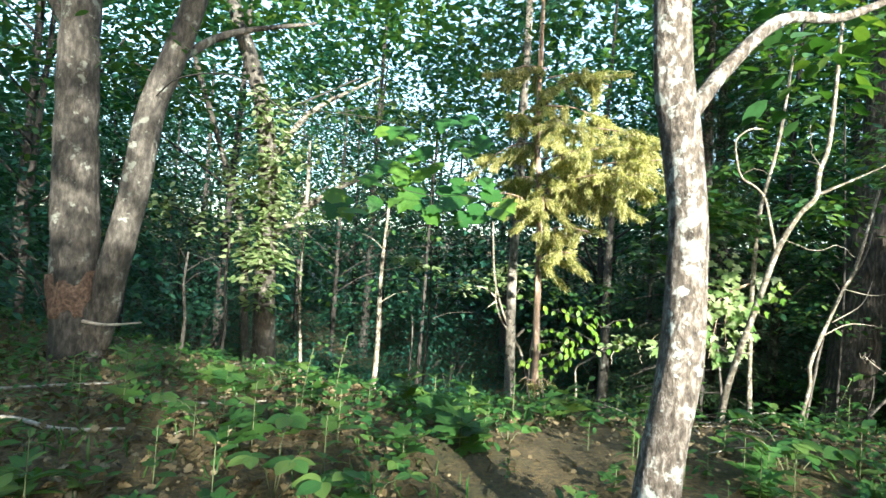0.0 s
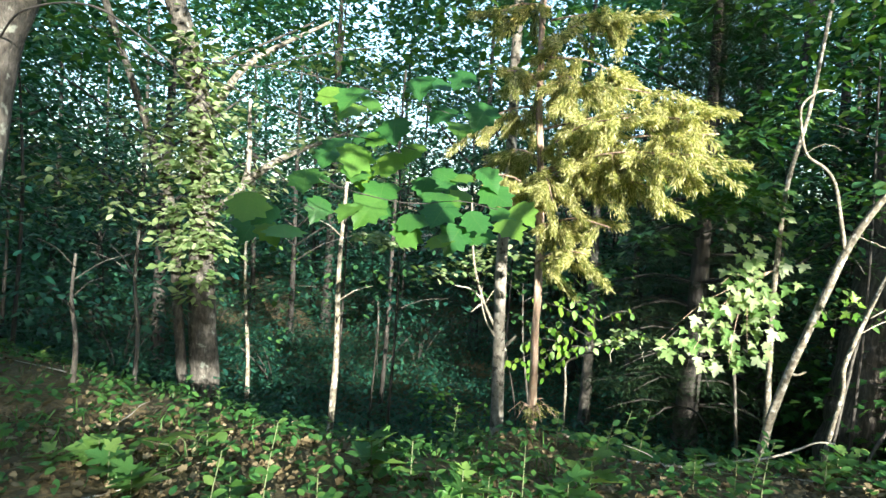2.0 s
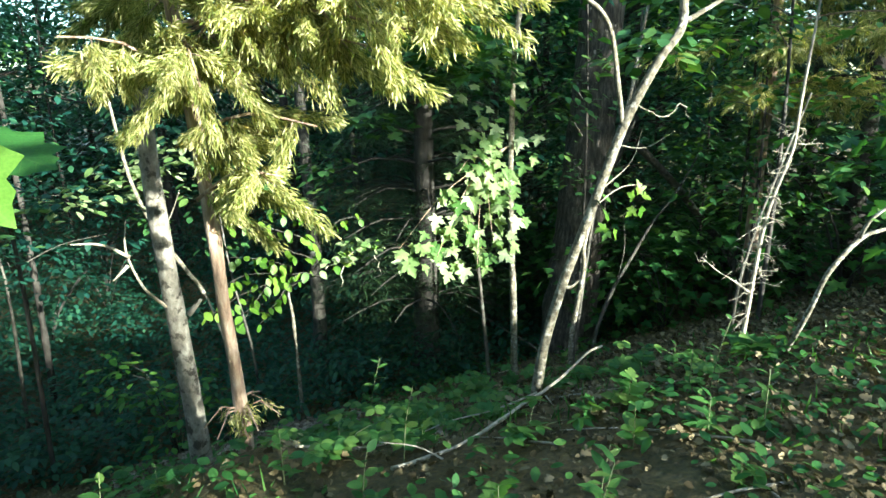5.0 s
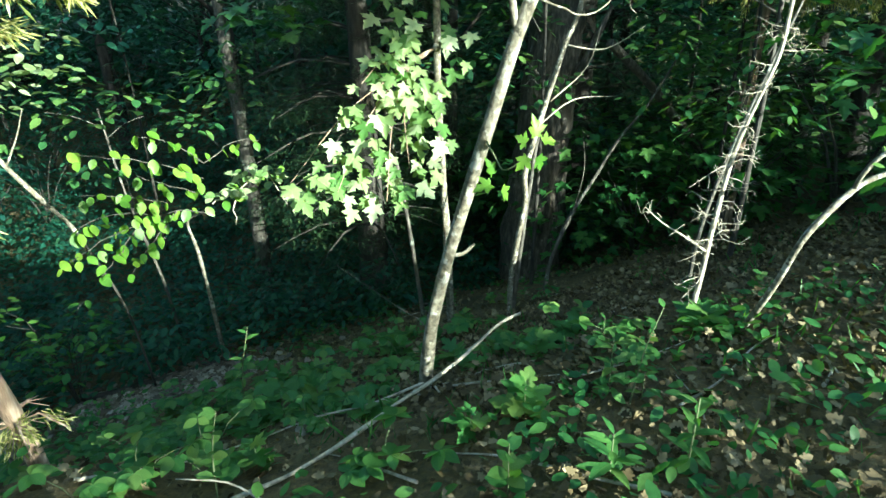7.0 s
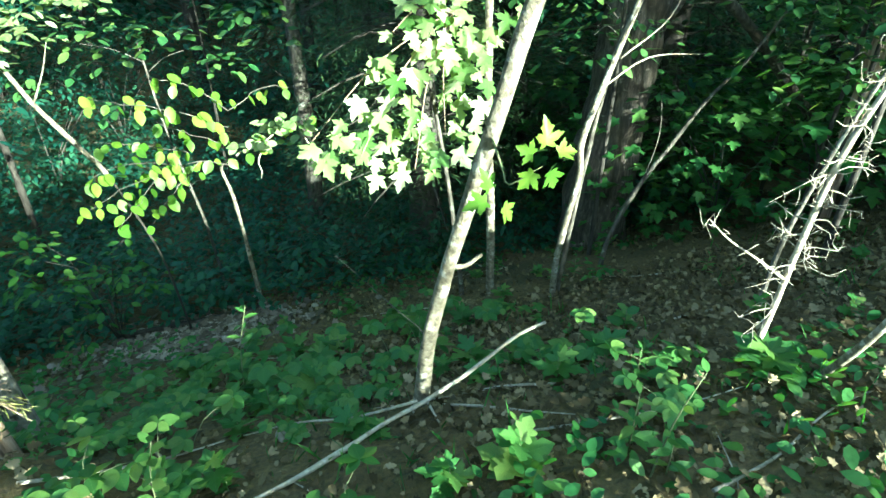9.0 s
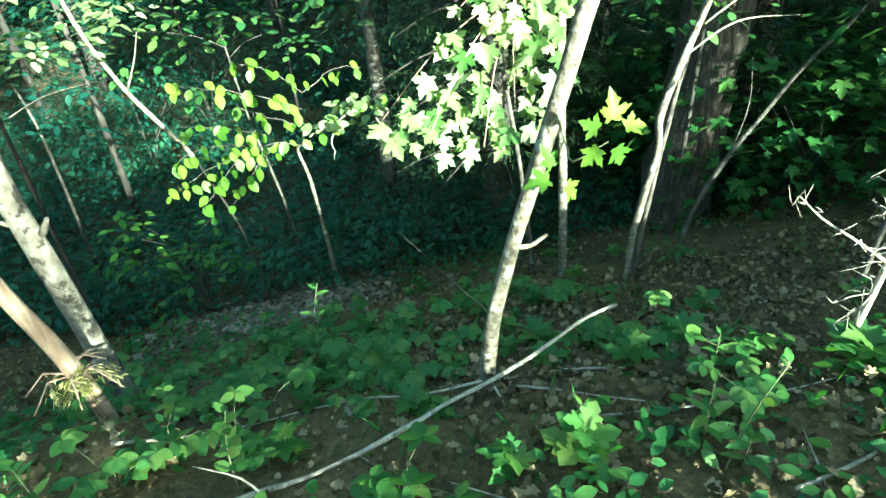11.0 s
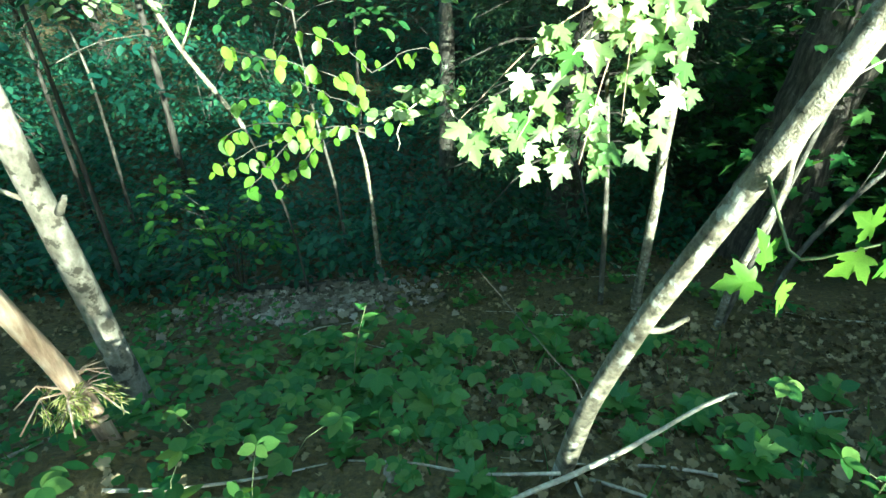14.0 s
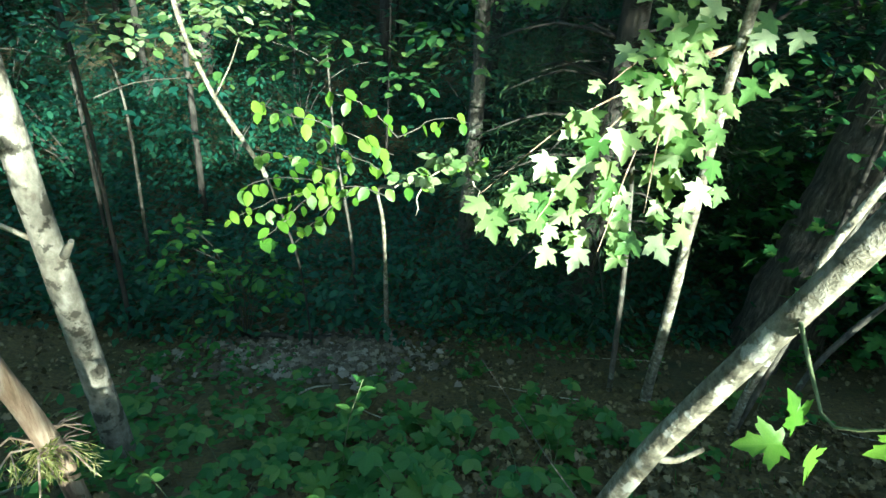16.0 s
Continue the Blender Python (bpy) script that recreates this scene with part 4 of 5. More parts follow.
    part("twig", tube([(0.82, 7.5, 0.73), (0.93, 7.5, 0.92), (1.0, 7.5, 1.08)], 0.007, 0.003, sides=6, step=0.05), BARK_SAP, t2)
    part("foliage", sprays_between((0.3, 7.75, 1.05), (1.2, 7.75, 1.35), 14, 0.22, 20, 0.08, BEECH, LEAF_SUNLIT, "foliage", 0.1), LEAF_SUNLIT, t2)


def right_side():
    random.seed(61)
    t = tree_thing("vine_stems", 3.6, 5.9, "pair of thin twisting pale stems", "sapling")
    part("stem", tube([(3.63, 5.93, g(3.63, 5.93) - 0.08), (3.66, 5.93, -0.1), (3.75, 5.93, 0.34), (3.74, 5.93, 0.55), (3.82, 5.93, 0.8), (4.05, 5.95, 1.34), (4.17, 5.95, 1.6), (4.4, 6, 2.4)], 0.022, 0.012, sides=9, step=0.05, rough=0.15), BARK_SAP, t)
    part("stem", tube([(3.70, 5.98, g(3.7, 5.98) - 0.08), (3.74, 5.96, -0.05), (3.80, 5.96, 0.38), (3.87, 5.96, 0.8), (4.0, 5.98, 1.2), (4.3, 6.0, 1.75), (4.45, 6.1, 2.4)], 0.017, 0.009, sides=8, step=0.05, rough=0.15), BARK_ROUGH, t)
    for p in ([(3.85, 5.95, 0.85), (4.1, 5.9, 1.0), (4.5, 5.9, 0.98)], [(4.05, 5.95, 1.34), (4.35, 5.9, 1.3), (4.7, 5.9, 1.42)], [(3.95, 5.95, 1.0), (4.2, 5.9, 1.2), (4.3, 5.9, 1.45)]):
        part("twig", tube(p, 0.006, 0.002, sides=5, step=0.06), TWIG_DEAD, t)
    t = tree_thing("slanting_sapling", 4.4, 6.45, "thin bare sapling slanting over the slope", "sapling")
    part("stem", tube([(4.40, 6.45, g(4.4, 6.45) - 0.08), (4.45, 6.45, -0.5), (4.63, 6.45, -0.14), (4.9, 6.45, 0.2), (5.17, 6.45, 0.51), (5.47, 6.45, 0.76), (5.9, 6.5, 1.2)], 0.020, 0.008, sides=8, step=0.06, rough=0.12), BARK_ROUGH, t)
    part("twig", tube([(4.68, 6.45, -0.08), (4.72, 6.4, 0.3), (4.68, 6.4, 0.62)], 0.006, 0.002, sides=5, step=0.06), BARK_ROUGH, t)
    t = tree_thing("old_oak", 5.25, 7.6, "massive old tree with dark furrowed bark")
    z = g(5.25, 7.6)
    bm = bmesh.new()
    add_tube(bm, [(5.22, 7.7, z - 0.3), (5.24, 7.7, z + 0.3), (5.31, 7.7, -0.23), (5.40, 7.7, 0.73), (5.46, 7.7, 1.2), (5.6, 7.7, 3), (5.7, 7.7, 7)], 0.30, 0.17, sides=40, step=0.07, rough=0.09, flare=0.35)
    part("trunk", bm, BARK_OAK, t)
    part("limb", tube([(5.46, 7.6, 0.6), (5.62, 7.45, 0.95), (5.72, 7.4, 1.2), (5.9, 7.4, 1.5)], 0.06, 0.02, sides=10, step=0.06, rough=0.15), BARK_ROUGH, t)
    part("crown", sprays_between((3.6, 7.6, 3.6), (7.4, 8.2, 5.0), 60, 0.6, 36, 0.13, OVAL, LEAF_MID, "crown", 0.6), LEAF_MID, t)
    t = tree_thing("leaning_log", 6.5, 7.0, "fallen grey trunk leaning across the slope", "log")
    part("log", tube([(7.9, 7.0, g(7.9, 7.0) - 0.05), (7.2, 7.0, -0.21), (6.6, 7.0, 0.32), (6.07, 7.0, 0.78), (5.5, 7.0, 1.2)], 0.055, 0.04, sides=10, step=0.1, rough=0.1), BARK_ROUGH, t)
    t = tree_thing("dead_cedar", 3.53, 4.4, "dead sapling bristling with short bare twigs, sunlit", "sapling")
    z = g(3.5, 4.42)
    spine = [(3.50, 4.42, z - 0.08), (3.526, 4.4, 0.445), (3.56, 4.4, 0.735), (3.617, 4.4, 1.045), (3.73, 4.4, 1.28), (3.80, 4.4, 1.43), (3.82, 4.4, 1.7), (3.9, 4.4, 2.3)]
    part("stem", tube(spine, 0.012, 0.006, sides=9, step=0.04, rough=0.15), TWIG_DEAD, t)
    path = smooth_path(spine, 0.05)
    for k in range(60):
        p = random.choice([q for q in path if 0.45 < q.z < 1.55])
        a = random.uniform(0, 6.28)
        L = random.uniform(0.05, 0.20)
        d = Vector((math.cos(a), math.sin(a) * 0.7, random.uniform(-0.35, 0.3)))
        bm = bmesh.new()
        q1 = p + d * L * 0.4 + rv(0.012)
        q2 = p + d * L * 0.75 + rv(0.022)
        q3 = p + d * L + rv(0.03) + Vector((0, 0, random.uniform(-0.03, 0.04)))
        add_tube(bm, [p, q1, q2, q3], 0.0022, 0.0008, sides=4, step=0.025)
        for j in range(random.randint(2, 5)):
            b0 = random.choice((q1, q2, (q1 + q2) / 2))
            e0 = rv(0.045)
            add_tube(bm, [b0, b0 + e0 * 0.5 + rv(0.008), b0 + e0], 0.0014, 0.0006, sides=3, smooth=False)
        part("twig", bm, TWIG_DEAD, t)
    low = [(3.54, 4.4, 0.62), (3.44, 4.45, 0.70), (3.36, 4.5, 0.76), (3.30, 4.55, 0.83)]
    br = part("low_branch", tube(low, 0.006, 0.002, sides=5, step=0.03), TWIG_DEAD, t)
    for k in range(12):
        p = Vector(random.choice(smooth_path(low, 0.03)))
        part("spur", tube([p, p + rv(0.03), p + rv(0.05)], 0.002, 0.001, sides=3, step=0.03), TWIG_DEAD, br)
    t = tree_thing("arching_sapling", 3.64, 4.26, "arching pale thin sapling with few leaves, sunlit", "sapling")
    tr = part("stem", tube([(3.63, 4.27, g(3.63, 4.27) - 0.08), (3.60, 4.2, 0.33), (3.55, 4.08, 0.62), (3.56, 4.02, 0.83), (3.72, 3.98, 0.98), (3.95, 3.98, 1.0), (4.3, 4.0, 0.98)], 0.015, 0.008, sides=9, step=0.04, rough=0.12), BARK_SAP, t)
    part("twig", tube([(3.72, 3.98, 0.98), (3.73, 3.95, 1.08), (3.85, 3.9, 1.18), (4.1, 3.9, 1.3)], 0.009, 0.004, sides=7, step=0.04), BARK_SAP, t)
    for k in range(7):
        place_leaf(WEED_MESH["oval"], tr, Vector((3.65 + 0.08 * k, 3.94, 1.08 + 0.03 * k)) + rv(0.03), Vector((0.3, -0.3, 0.2)) + rv(0.6), Vector((0.1, -0.5, 0.7)) + rv(0.3), random.uniform(0.05, 0.08))
    t = tree_thing("back_sapling", 3.9, 4.9, "thin grey sapling behind the dead one", "sapling")
    part("stem", tube([(3.95, 4.75, g(3.95, 4.75) - 0.08), (3.97, 4.75, 0.45), (4.1, 4.75, 0.85), (4.3, 4.75, 1.25), (4.55, 4.75, 1.7)], 0.012, 0.006, sides=7, step=0.06, rough=0.12), BARK_ROUGH, t)


def broad_branch():
    """Broad scalloped leaves on a branch that hangs over the path."""
    random.seed(71)
    t = tree_thing("hanging_branch", -1.4, 3.3, "thin branch with broad scalloped green leaves hanging over the path", "branch")
    part("stem", tube([(-2.16, 4.25, 2.36), (-1.8, 3.9, 2.42), (-1.3, 3.55, 2.35), (-0.9, 3.35, 2.1)], 0.005, 0.004, sides=7, step=0.06, rough=0.1), BARK_SHADED, t)
    arms = [[(-0.9, 3.35, 2.1), (-0.6, 3.3, 2.0), (-0.3, 3.32, 1.90), (-0.05, 3.35, 1.86), (0.08, 3.36, 1.84)], [(-0.9, 3.35, 2.08), (-0.6, 3.2, 1.85), (-0.3, 3.1, 1.70), (-0.02, 3.05, 1.64), (0.16, 3.1, 1.66), (0.3, 3.15, 1.64)],
            [(-0.75, 3.25, 1.95), (-0.55, 3.05, 1.72), (-0.3, 3.0, 1.60)], [(-0.9, 3.35, 2.12), (-0.5, 3.4, 2.12), (-0.1, 3.42, 2.06), (0.18, 3.45, 2.0)], [(-0.6, 3.38, 2.12), (-0.35, 3.4, 2.2), (-0.1, 3.4, 2.24)], [(-0.75, 3.25, 1.98), (-0.85, 3.1, 1.8), (-0.8, 3.0, 1.68)]]
    boughs = [(part("branch", tube(a, 0.0026, 0.0012, sides=6, step=0.05), BARK_SHADED, t), smooth_path(a, 0.1)) for a in arms]
    spots = ((-0.16, 3.35, 2.02), (-0.07, 3.35, 1.93), (-0.25, 3.35, 2.04), (0.15, 3.35, 2.11), (0.15, 3.35, 1.94), (-0.01, 3.35, 2.09), (0.26, 3.35, 2.00), (-0.23, 3.35, 1.82), (-0.15, 3.35, 1.87), (-0.11, 3.35, 1.78), (-0.01, 3.35, 1.83), (-0.33, 3.35, 1.82), (0.10, 3.35, 1.78), (0.18, 3.35, 1.75), (-0.37, 3.35, 1.72), (-0.35, 3.00, 1.69), (-0.22, 3.35, 1.73), (0.27, 3.35, 1.75), (0.33, 3.35, 1.68), (-0.45, 3.00, 1.57), (-0.40, 3.00, 1.53), (-0.49, 3.00, 1.60), (-0.22, 3.15, 1.60), (-0.16, 3.15, 1.61), (-0.02, 3.15, 1.55), (0.03, 3.15, 1.59), (0.09, 3.15, 1.61), (0.12, 3.15, 1.52), (0.17, 3.15, 1.52), (0.16, 3.35, 1.68), (0.08, 3.35, 1.68), (0.21, 3.15, 1.59), (0.33, 3.15, 1.58), (-0.10, 3.35, 1.68), (-0.34, 3.35, 1.62))
    for at in spots:
        for k in range(2):
            p = Vector(at) + (rv(0.02) if k == 0 else Vector((random.uniform(-0.12, 0.12), random.uniform(0.05, 0.25), random.uniform(-0.06, 0.08))))
            if k and random.random() < 0.5:
                continue
            br = min(boughs, key=lambda b: min((q - p).length for q in b[1]))[0]
            size = random.uniform(0.10, 0.15)
            al = Vector((random.uniform(-0.7, 0.7), -0.5, -0.45 + random.uniform(-0.25, 0.25)))
            nm = Vector((0.05, -0.5, 0.75)) + rv(0.35)
            place_leaf(random.choice(HAZEL_MESH), br, p - al.normalized() * size * 0.45, al, nm, size)


def fallen_stick():
    t = thing("fallen_branch", (0, 0, 0), "pale forked dead branch resting against the sapling foot", "branch")
    def lift(x, y, z):
        return (x, y, max(z, g(x, y) + 0.02))
    part("stick", tube([lift(1.36, 4.50, 0.19), lift(1.55, 4.535, 0.2), lift(1.75, 4.555, 0.2), lift(2.04, 4.645, 0.2), lift(2.32, 4.735, 0.2), lift(2.60, 4.80, 0.25), lift(2.75, 4.84, 0.285), lift(2.93, 4.90, 0.262)], 0.0088, 0.0062, sides=8, step=0.02, rough=0.25, wander=0.02), TWIG_DEAD, t)
    part("side_twig", tube([(2.32, 4.75, 0.20), (2.1, 4.84, g(2.1, 4.84) + 0.07), (1.9, 4.95, g(1.9, 4.95) + 0.06), (1.7, 5.06, g(1.7, 5.06) + 0.02)], 0.006, 0.003, sides=6, step=0.05), TWIG_DEAD, t)
    part("side_twig", tube([(2.36, 4.73, 0.18), (2.38, 4.66, 0.13), (2.36, 4.58, g(2.36, 4.58))], 0.005, 0.002, sides=5, step=0.04), TWIG_DEAD, t)
    part("side_twig", tube([(1.58, 4.46, g(1.58, 4.46) + 0.02), (1.5, 4.55, 0.27), (1.36, 4.62, 0.30)], 0.005, 0.002, sides=5, step=0.04), TWIG_DEAD, t)


near_tree()
big_left_tree()
vine_oak()
lit_slope_sapling()
random.seed(21)
pole_sapling(-0.66, 6.35, 1.9, 0.034, "pale dead pole sapling with a snapped top, sunlit", lean=(0.06, -0.1), leaves=7)
pole_sapling(-1.87, 8.1, 1.6, 0.03, "thin grey sapling with sparse leaves", lean=(-0.1, 0), leaves=6)
pole_sapling(-2.1, 4.9, 1.25, 0.018, "thin grey sapling with sparse leaves", BARK_ROUGH)
pole_sapling(-1.95, 5.4, 1.4, 0.02, "thin grey sapling with sparse leaves", BARK_ROUGH)
pole_sapling(-3.5, 4.2, 1.6, 0.05, "pale leaning sapling, sunlit", lean=(-0.35, 0.0))
pole_sapling(1.6, 8.3, 0.9, 0.016, "thin grey sapling with sparse leaves", BARK_ROUGH, lean=(-0.2, 0.1))
pole_sapling(2.75, 9.9, 3.4, 0.10, "mid-sized grey tree trunk on the slope", BARK_ROUGH, name="slope_tree", leaves=14)
pole_sapling(-0.4, 10.6, 4.0, 0.04, "forked tree on the slope, darkened as if in shade", BARK_SHADED, name="slope_tree", leaves=16, lean=(0.1, 0))
pole_sapling(3.9, 11.2, 4.0, 0.07, "slender tree on the slope, darkened as if in shade", BARK_SHADED, name="slope_tree", leaves=12)
pale_pair()
red_cedar()
side_cedar()
# conifers fill the dim right side; the first is added to block sun behind it
dark_conifer(3.7, 8.6, 7.5, 1.5, 84, "conifer with layered boughs, shade put into its needle colour")
dark_conifer(8.9, 6.4, 7.0, 2.0, 85, "conifer with layered boughs, shade put into its needle colour")
dark_conifer(10.6, 8.8, 8.0, 2.2, 86, "conifer with layered boughs, shade put into its needle colour")
dark_conifer(9.6, 3.6, 7.0, 2.0, 87, "conifer with layered boughs, shade put into its needle colour")
dark_conifer(4.6, 10.2, 8.5, 2.3, 81, "conifer with layered boughs, shade put into its needle colour")
dark_conifer(7.0, 9.0, 8.0, 2.3, 82, "conifer with layered boughs, shade put into its needle colour")
dark_conifer(6.4, 12.2, 9.0, 2.6, 83, "conifer with layered boughs, shade put into its needle colour")
main_sapling()
maple_sapling()
beech_sapling()
right_side()
broad_branch()
fallen_stick()


# ---- understorey saplings with lit leaf layers ----
def layer_saplings():
    random.seed(23)
    for x, y, top, n in ((-4.2, 9.2, 1.6, 22), (-3.6, 6.6, 3.2, 26), (-4.8, 8.2, 3.6, 28), (-1.0, 9.4, 3.4, 26), (-3.2, 10.2, 3.8, 30), (-5.8, 5.4, 3.2, 26), (5.9, 5.9, 2.6, 24), (6.9, 7.2, 3.0, 28), (5.0, 5.2, 2.9, 16), (4.7, 7.0, 3.6, 26), (6.3, 6.3, 3.6, 24), (1.8, 12, 3.6, 26), (-0.2, 7.9, 2.9, 16)):
        t = tree_thing("layered_sapling", x, y, "understorey sapling with flat layers of green leaves", "sapling", "layered saplings")
        z = g(x, y)
        part("stem", tube([(x, y, z - 0.1), (x + 0.05, y, z + (top - z) * 0.5), (x - 0.05, y, top)], 0.022, 0.008, sides=7, step=0.12), BARK_SHADED, t)
        c = []
        for k in range(n):
            a, u = random.uniform(0, 6.28), random.uniform(0.4, 1)
            L = random.uniform(0.2, 1.0)
            c.append((x + L * math.cos(a), y + L * math.sin(a), z + (top - z) * (u if top > 2 else 0.1 + 0.9 * u)))
            if k < 8:
                part("branch", tube([(x, y, c[-1][2] - 0.15), (x + L * 0.5 * math.cos(a), y + L * 0.5 * math.sin(a), c[-1][2] - 0.02), c[-1]], 0.006, 0.002, sides=4, step=0.12), BARK_ROUGH, t)
        # saplings left of x = 4 have shade put into their leaf colour
        lf = LEAF_MID if x > 4 else LEAF_SHADE_TEAL
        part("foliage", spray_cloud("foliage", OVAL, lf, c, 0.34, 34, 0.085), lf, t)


layer_saplings()


def low_maple():
    """A knee-high spreading sapling low on the slope, beside the drift of pale leaves."""
    random.seed(24)
    x, y = 0.75, 7.75
    z = g(x, y)
    t = tree_thing("low_sapling", x, y, "low spreading sapling with soft green leaves on the slope", "sapling")
    c = []
    for k in range(12):
        a, L = random.uniform(0, 6.28), random.uniform(0.15, 0.5)
        c.append((x + L * math.cos(a), y + L * math.sin(a), z + random.uniform(0.35, 0.95)))
        part("branch", tube([(x, y, z - 0.05), (x + L * 0.4 * math.cos(a), y + L * 0.4 * math.sin(a), c[-1][2] - 0.12), c[-1]], 0.006, 0.002, sides=4, step=0.12), BARK_SHADED, t)
    part("foliage", spray_cloud("foliage", OVAL, LEAF_SOFT, c, 0.2, 20, 0.085), LEAF_SOFT, t)


low_maple()


def unseen_shade_sapling():
    """An unseen thin-leaved sapling added at the other edge of the path, which dapples the bank."""
    random.seed(29)
    t = tree_thing("path_sapling", 4.4, -1.4, "unseen thin-leaved sapling added across the path to cast dapples", "sapling")
    part("stem", tube([(5.2, -1.6, g(5.2, -1.6) - 0.1), (5.1, -1.5, 1.2), (4.6, -1.3, 2.4), (3.4, -1.1, 3.0), (2.2, -1.0, 3.2)], 0.03, 0.008, sides=8, step=0.1), BARK_ROUGH, t)
    c = [(random.uniform(3.7, 4.7), random.uniform(-1.6, -0.6), random.uniform(1.9, 3.1)) for k in range(20)]
    c += [(random.uniform(2.2, 3.7), random.uniform(-1.6, -0.6), random.uniform(1.9, 2.8)) for k in range(14)]
    part("foliage", spray_cloud("foliage", OVAL, LEAF_MID, c, 0.16, 9, 0.13), LEAF_MID, t)
    c = [(random.uniform(6.0, 7.6), random.uniform(-2.4, -0.5), random.uniform(3.35, 4.6)) for k in range(36)]
    part("crown", spray_cloud("crown", OVAL, LEAF_MID, c, 0.4, 34, 0.15), LEAF_MID, t)


unseen_shade_sapling()


# ---- ground plants ----
def weed(x, y, h, kind, n, size, label, lean=(0, 0), whorl=False, group="ground plants"):
    t = thing("weed", on_ground(x, y), label, "plant", group)
    tip = Vector((lean[0], lean[1], h))
    path = [Vector((0, 0, -0.03)), tip * 0.5 + Vector((lean[0] * -0.15, 0, h * 0.05)), tip]
    part("stem", tube(path, 0.0035, 0.0015, sides=5, step=0.05), STEM_GREEN, t)
    pts = smooth_path(path, h / (n + 1))
    for k in range(n):
        u = (k + 1) / n
        p = pts[min(len(pts) - 1, int((0.25 + 0.75 * u) * (len(pts) - 1)))]
        a = k * 2.4 + random.uniform(-0.4, 0.4)
        al = Vector((math.cos(a), math.sin(a), 0.15 + 0.3 * u))
        place_leaf(WEED_MESH[kind], t, p, al, Vector((0, -0.25, 1)) + rv(0.35), size * random.uniform(0.7, 1.15) * (1.0 if whorl else 1.15 - 0.4 * u))
    return t


def creeper(x, y, leaves, size, label):
    """A low vine plant whose leaves are fans of five leaflets on upright stalks."""
    t = thing("creeper", on_ground(x, y), label, "plant", "ground plants")
    for k in range(leaves):
        a = random.uniform(0, 6.28)
        q = Vector((math.cos(a), math.sin(a), 0)) * random.uniform(0.04, 0.20) + Vector((0, 0, random.uniform(0.07, 0.17)))
        stalk = part("stalk", tube([(0, 0, -0.02), (q.x * 0.4, q.y * 0.4, q.z * 0.7), q], 0.002, 0.0012, sides=4, step=0.05), STEM_GREEN, t)
        nm = Vector((0, -0.3, 1)) + rv(0.25)
        turn = random.uniform(0, 6.28)
        for j in range(5):
            b = turn + (j - 2) * 1.05
            place_leaf(WEED_MESH["beech"], stalk, q, (math.cos(b), math.sin(b), -0.15), nm, size * (1.1 - 0.13 * abs(j - 2)) * random.uniform(0.9, 1.1), "leaflet")
    return t


random.seed(91)
NEAR_WEEDS = (
    (0.33, 4.75, 0.32, "oval", 14, 0.085, (0.02, 0)), (1.12, 4.22, 0.26, "oval", 9, 0.07, (0.03, 0)), (1.70, 5.6, 0.55, "lance", 16, 0.08, (0.1, 0)),
    (1.49, 3.52, 0.34, "lance", 20, 0.085, (0.08, 0)), (1.62, 3.62, 0.30, "lance", 16, 0.085, (0.06, 0.02)), (1.40, 3.45, 0.28, "beech", 12, 0.07, (0, 0)), (2.45, 3.85, 0.18, "lance", 12, 0.11, (0, 0)),
    (1.46, 4.60, 0.34, "oval", 16, 0.055, (0.06, 0)), (2.80, 4.10, 0.38, "oval", 12, 0.05, (0.09, -0.02)), (2.84, 4.08, 0.16, "lance", 8, 0.085, (0, 0)), (2.47, 4.27, 0.17, "lobed", 10, 0.12, (0, 0)),
    (2.20, 4.0, 0.2, "beech", 10, 0.07, (0, 0)), (3.45, 5.02, 0.12, "beech", 7, 0.085, (0, 0)), (0.95, 4.6, 0.22, "lance", 10, 0.07, (0, 0)), (-0.6, 3.0, 0.40, "oval", 14, 0.06, (0.05, 0)), (-0.45, 3.1, 0.46, "beech", 14, 0.06, (0.05, 0)),
    (-0.7, 2.6, 0.3, "lobed", 8, 0.13, (0, 0)), (-0.35, 2.75, 0.26, "lobed", 8, 0.12, (0, 0)), (0.15, 3.3, 0.35, "oval", 14, 0.055, (0, 0)), (0.55, 3.6, 0.28, "lance", 12, 0.06, (0, 0)), (-1.5, 3.0, 0.3, "maple", 8, 0.14, (0, 0)))
for x, y, h, kind, n, size, lean in NEAR_WEEDS:
    weed(x, y, h, kind, n, size, "tall green weed with sunlit leaves on the bank" if h > 0.25 else "broad-leaved green seedling on the bank", lean)


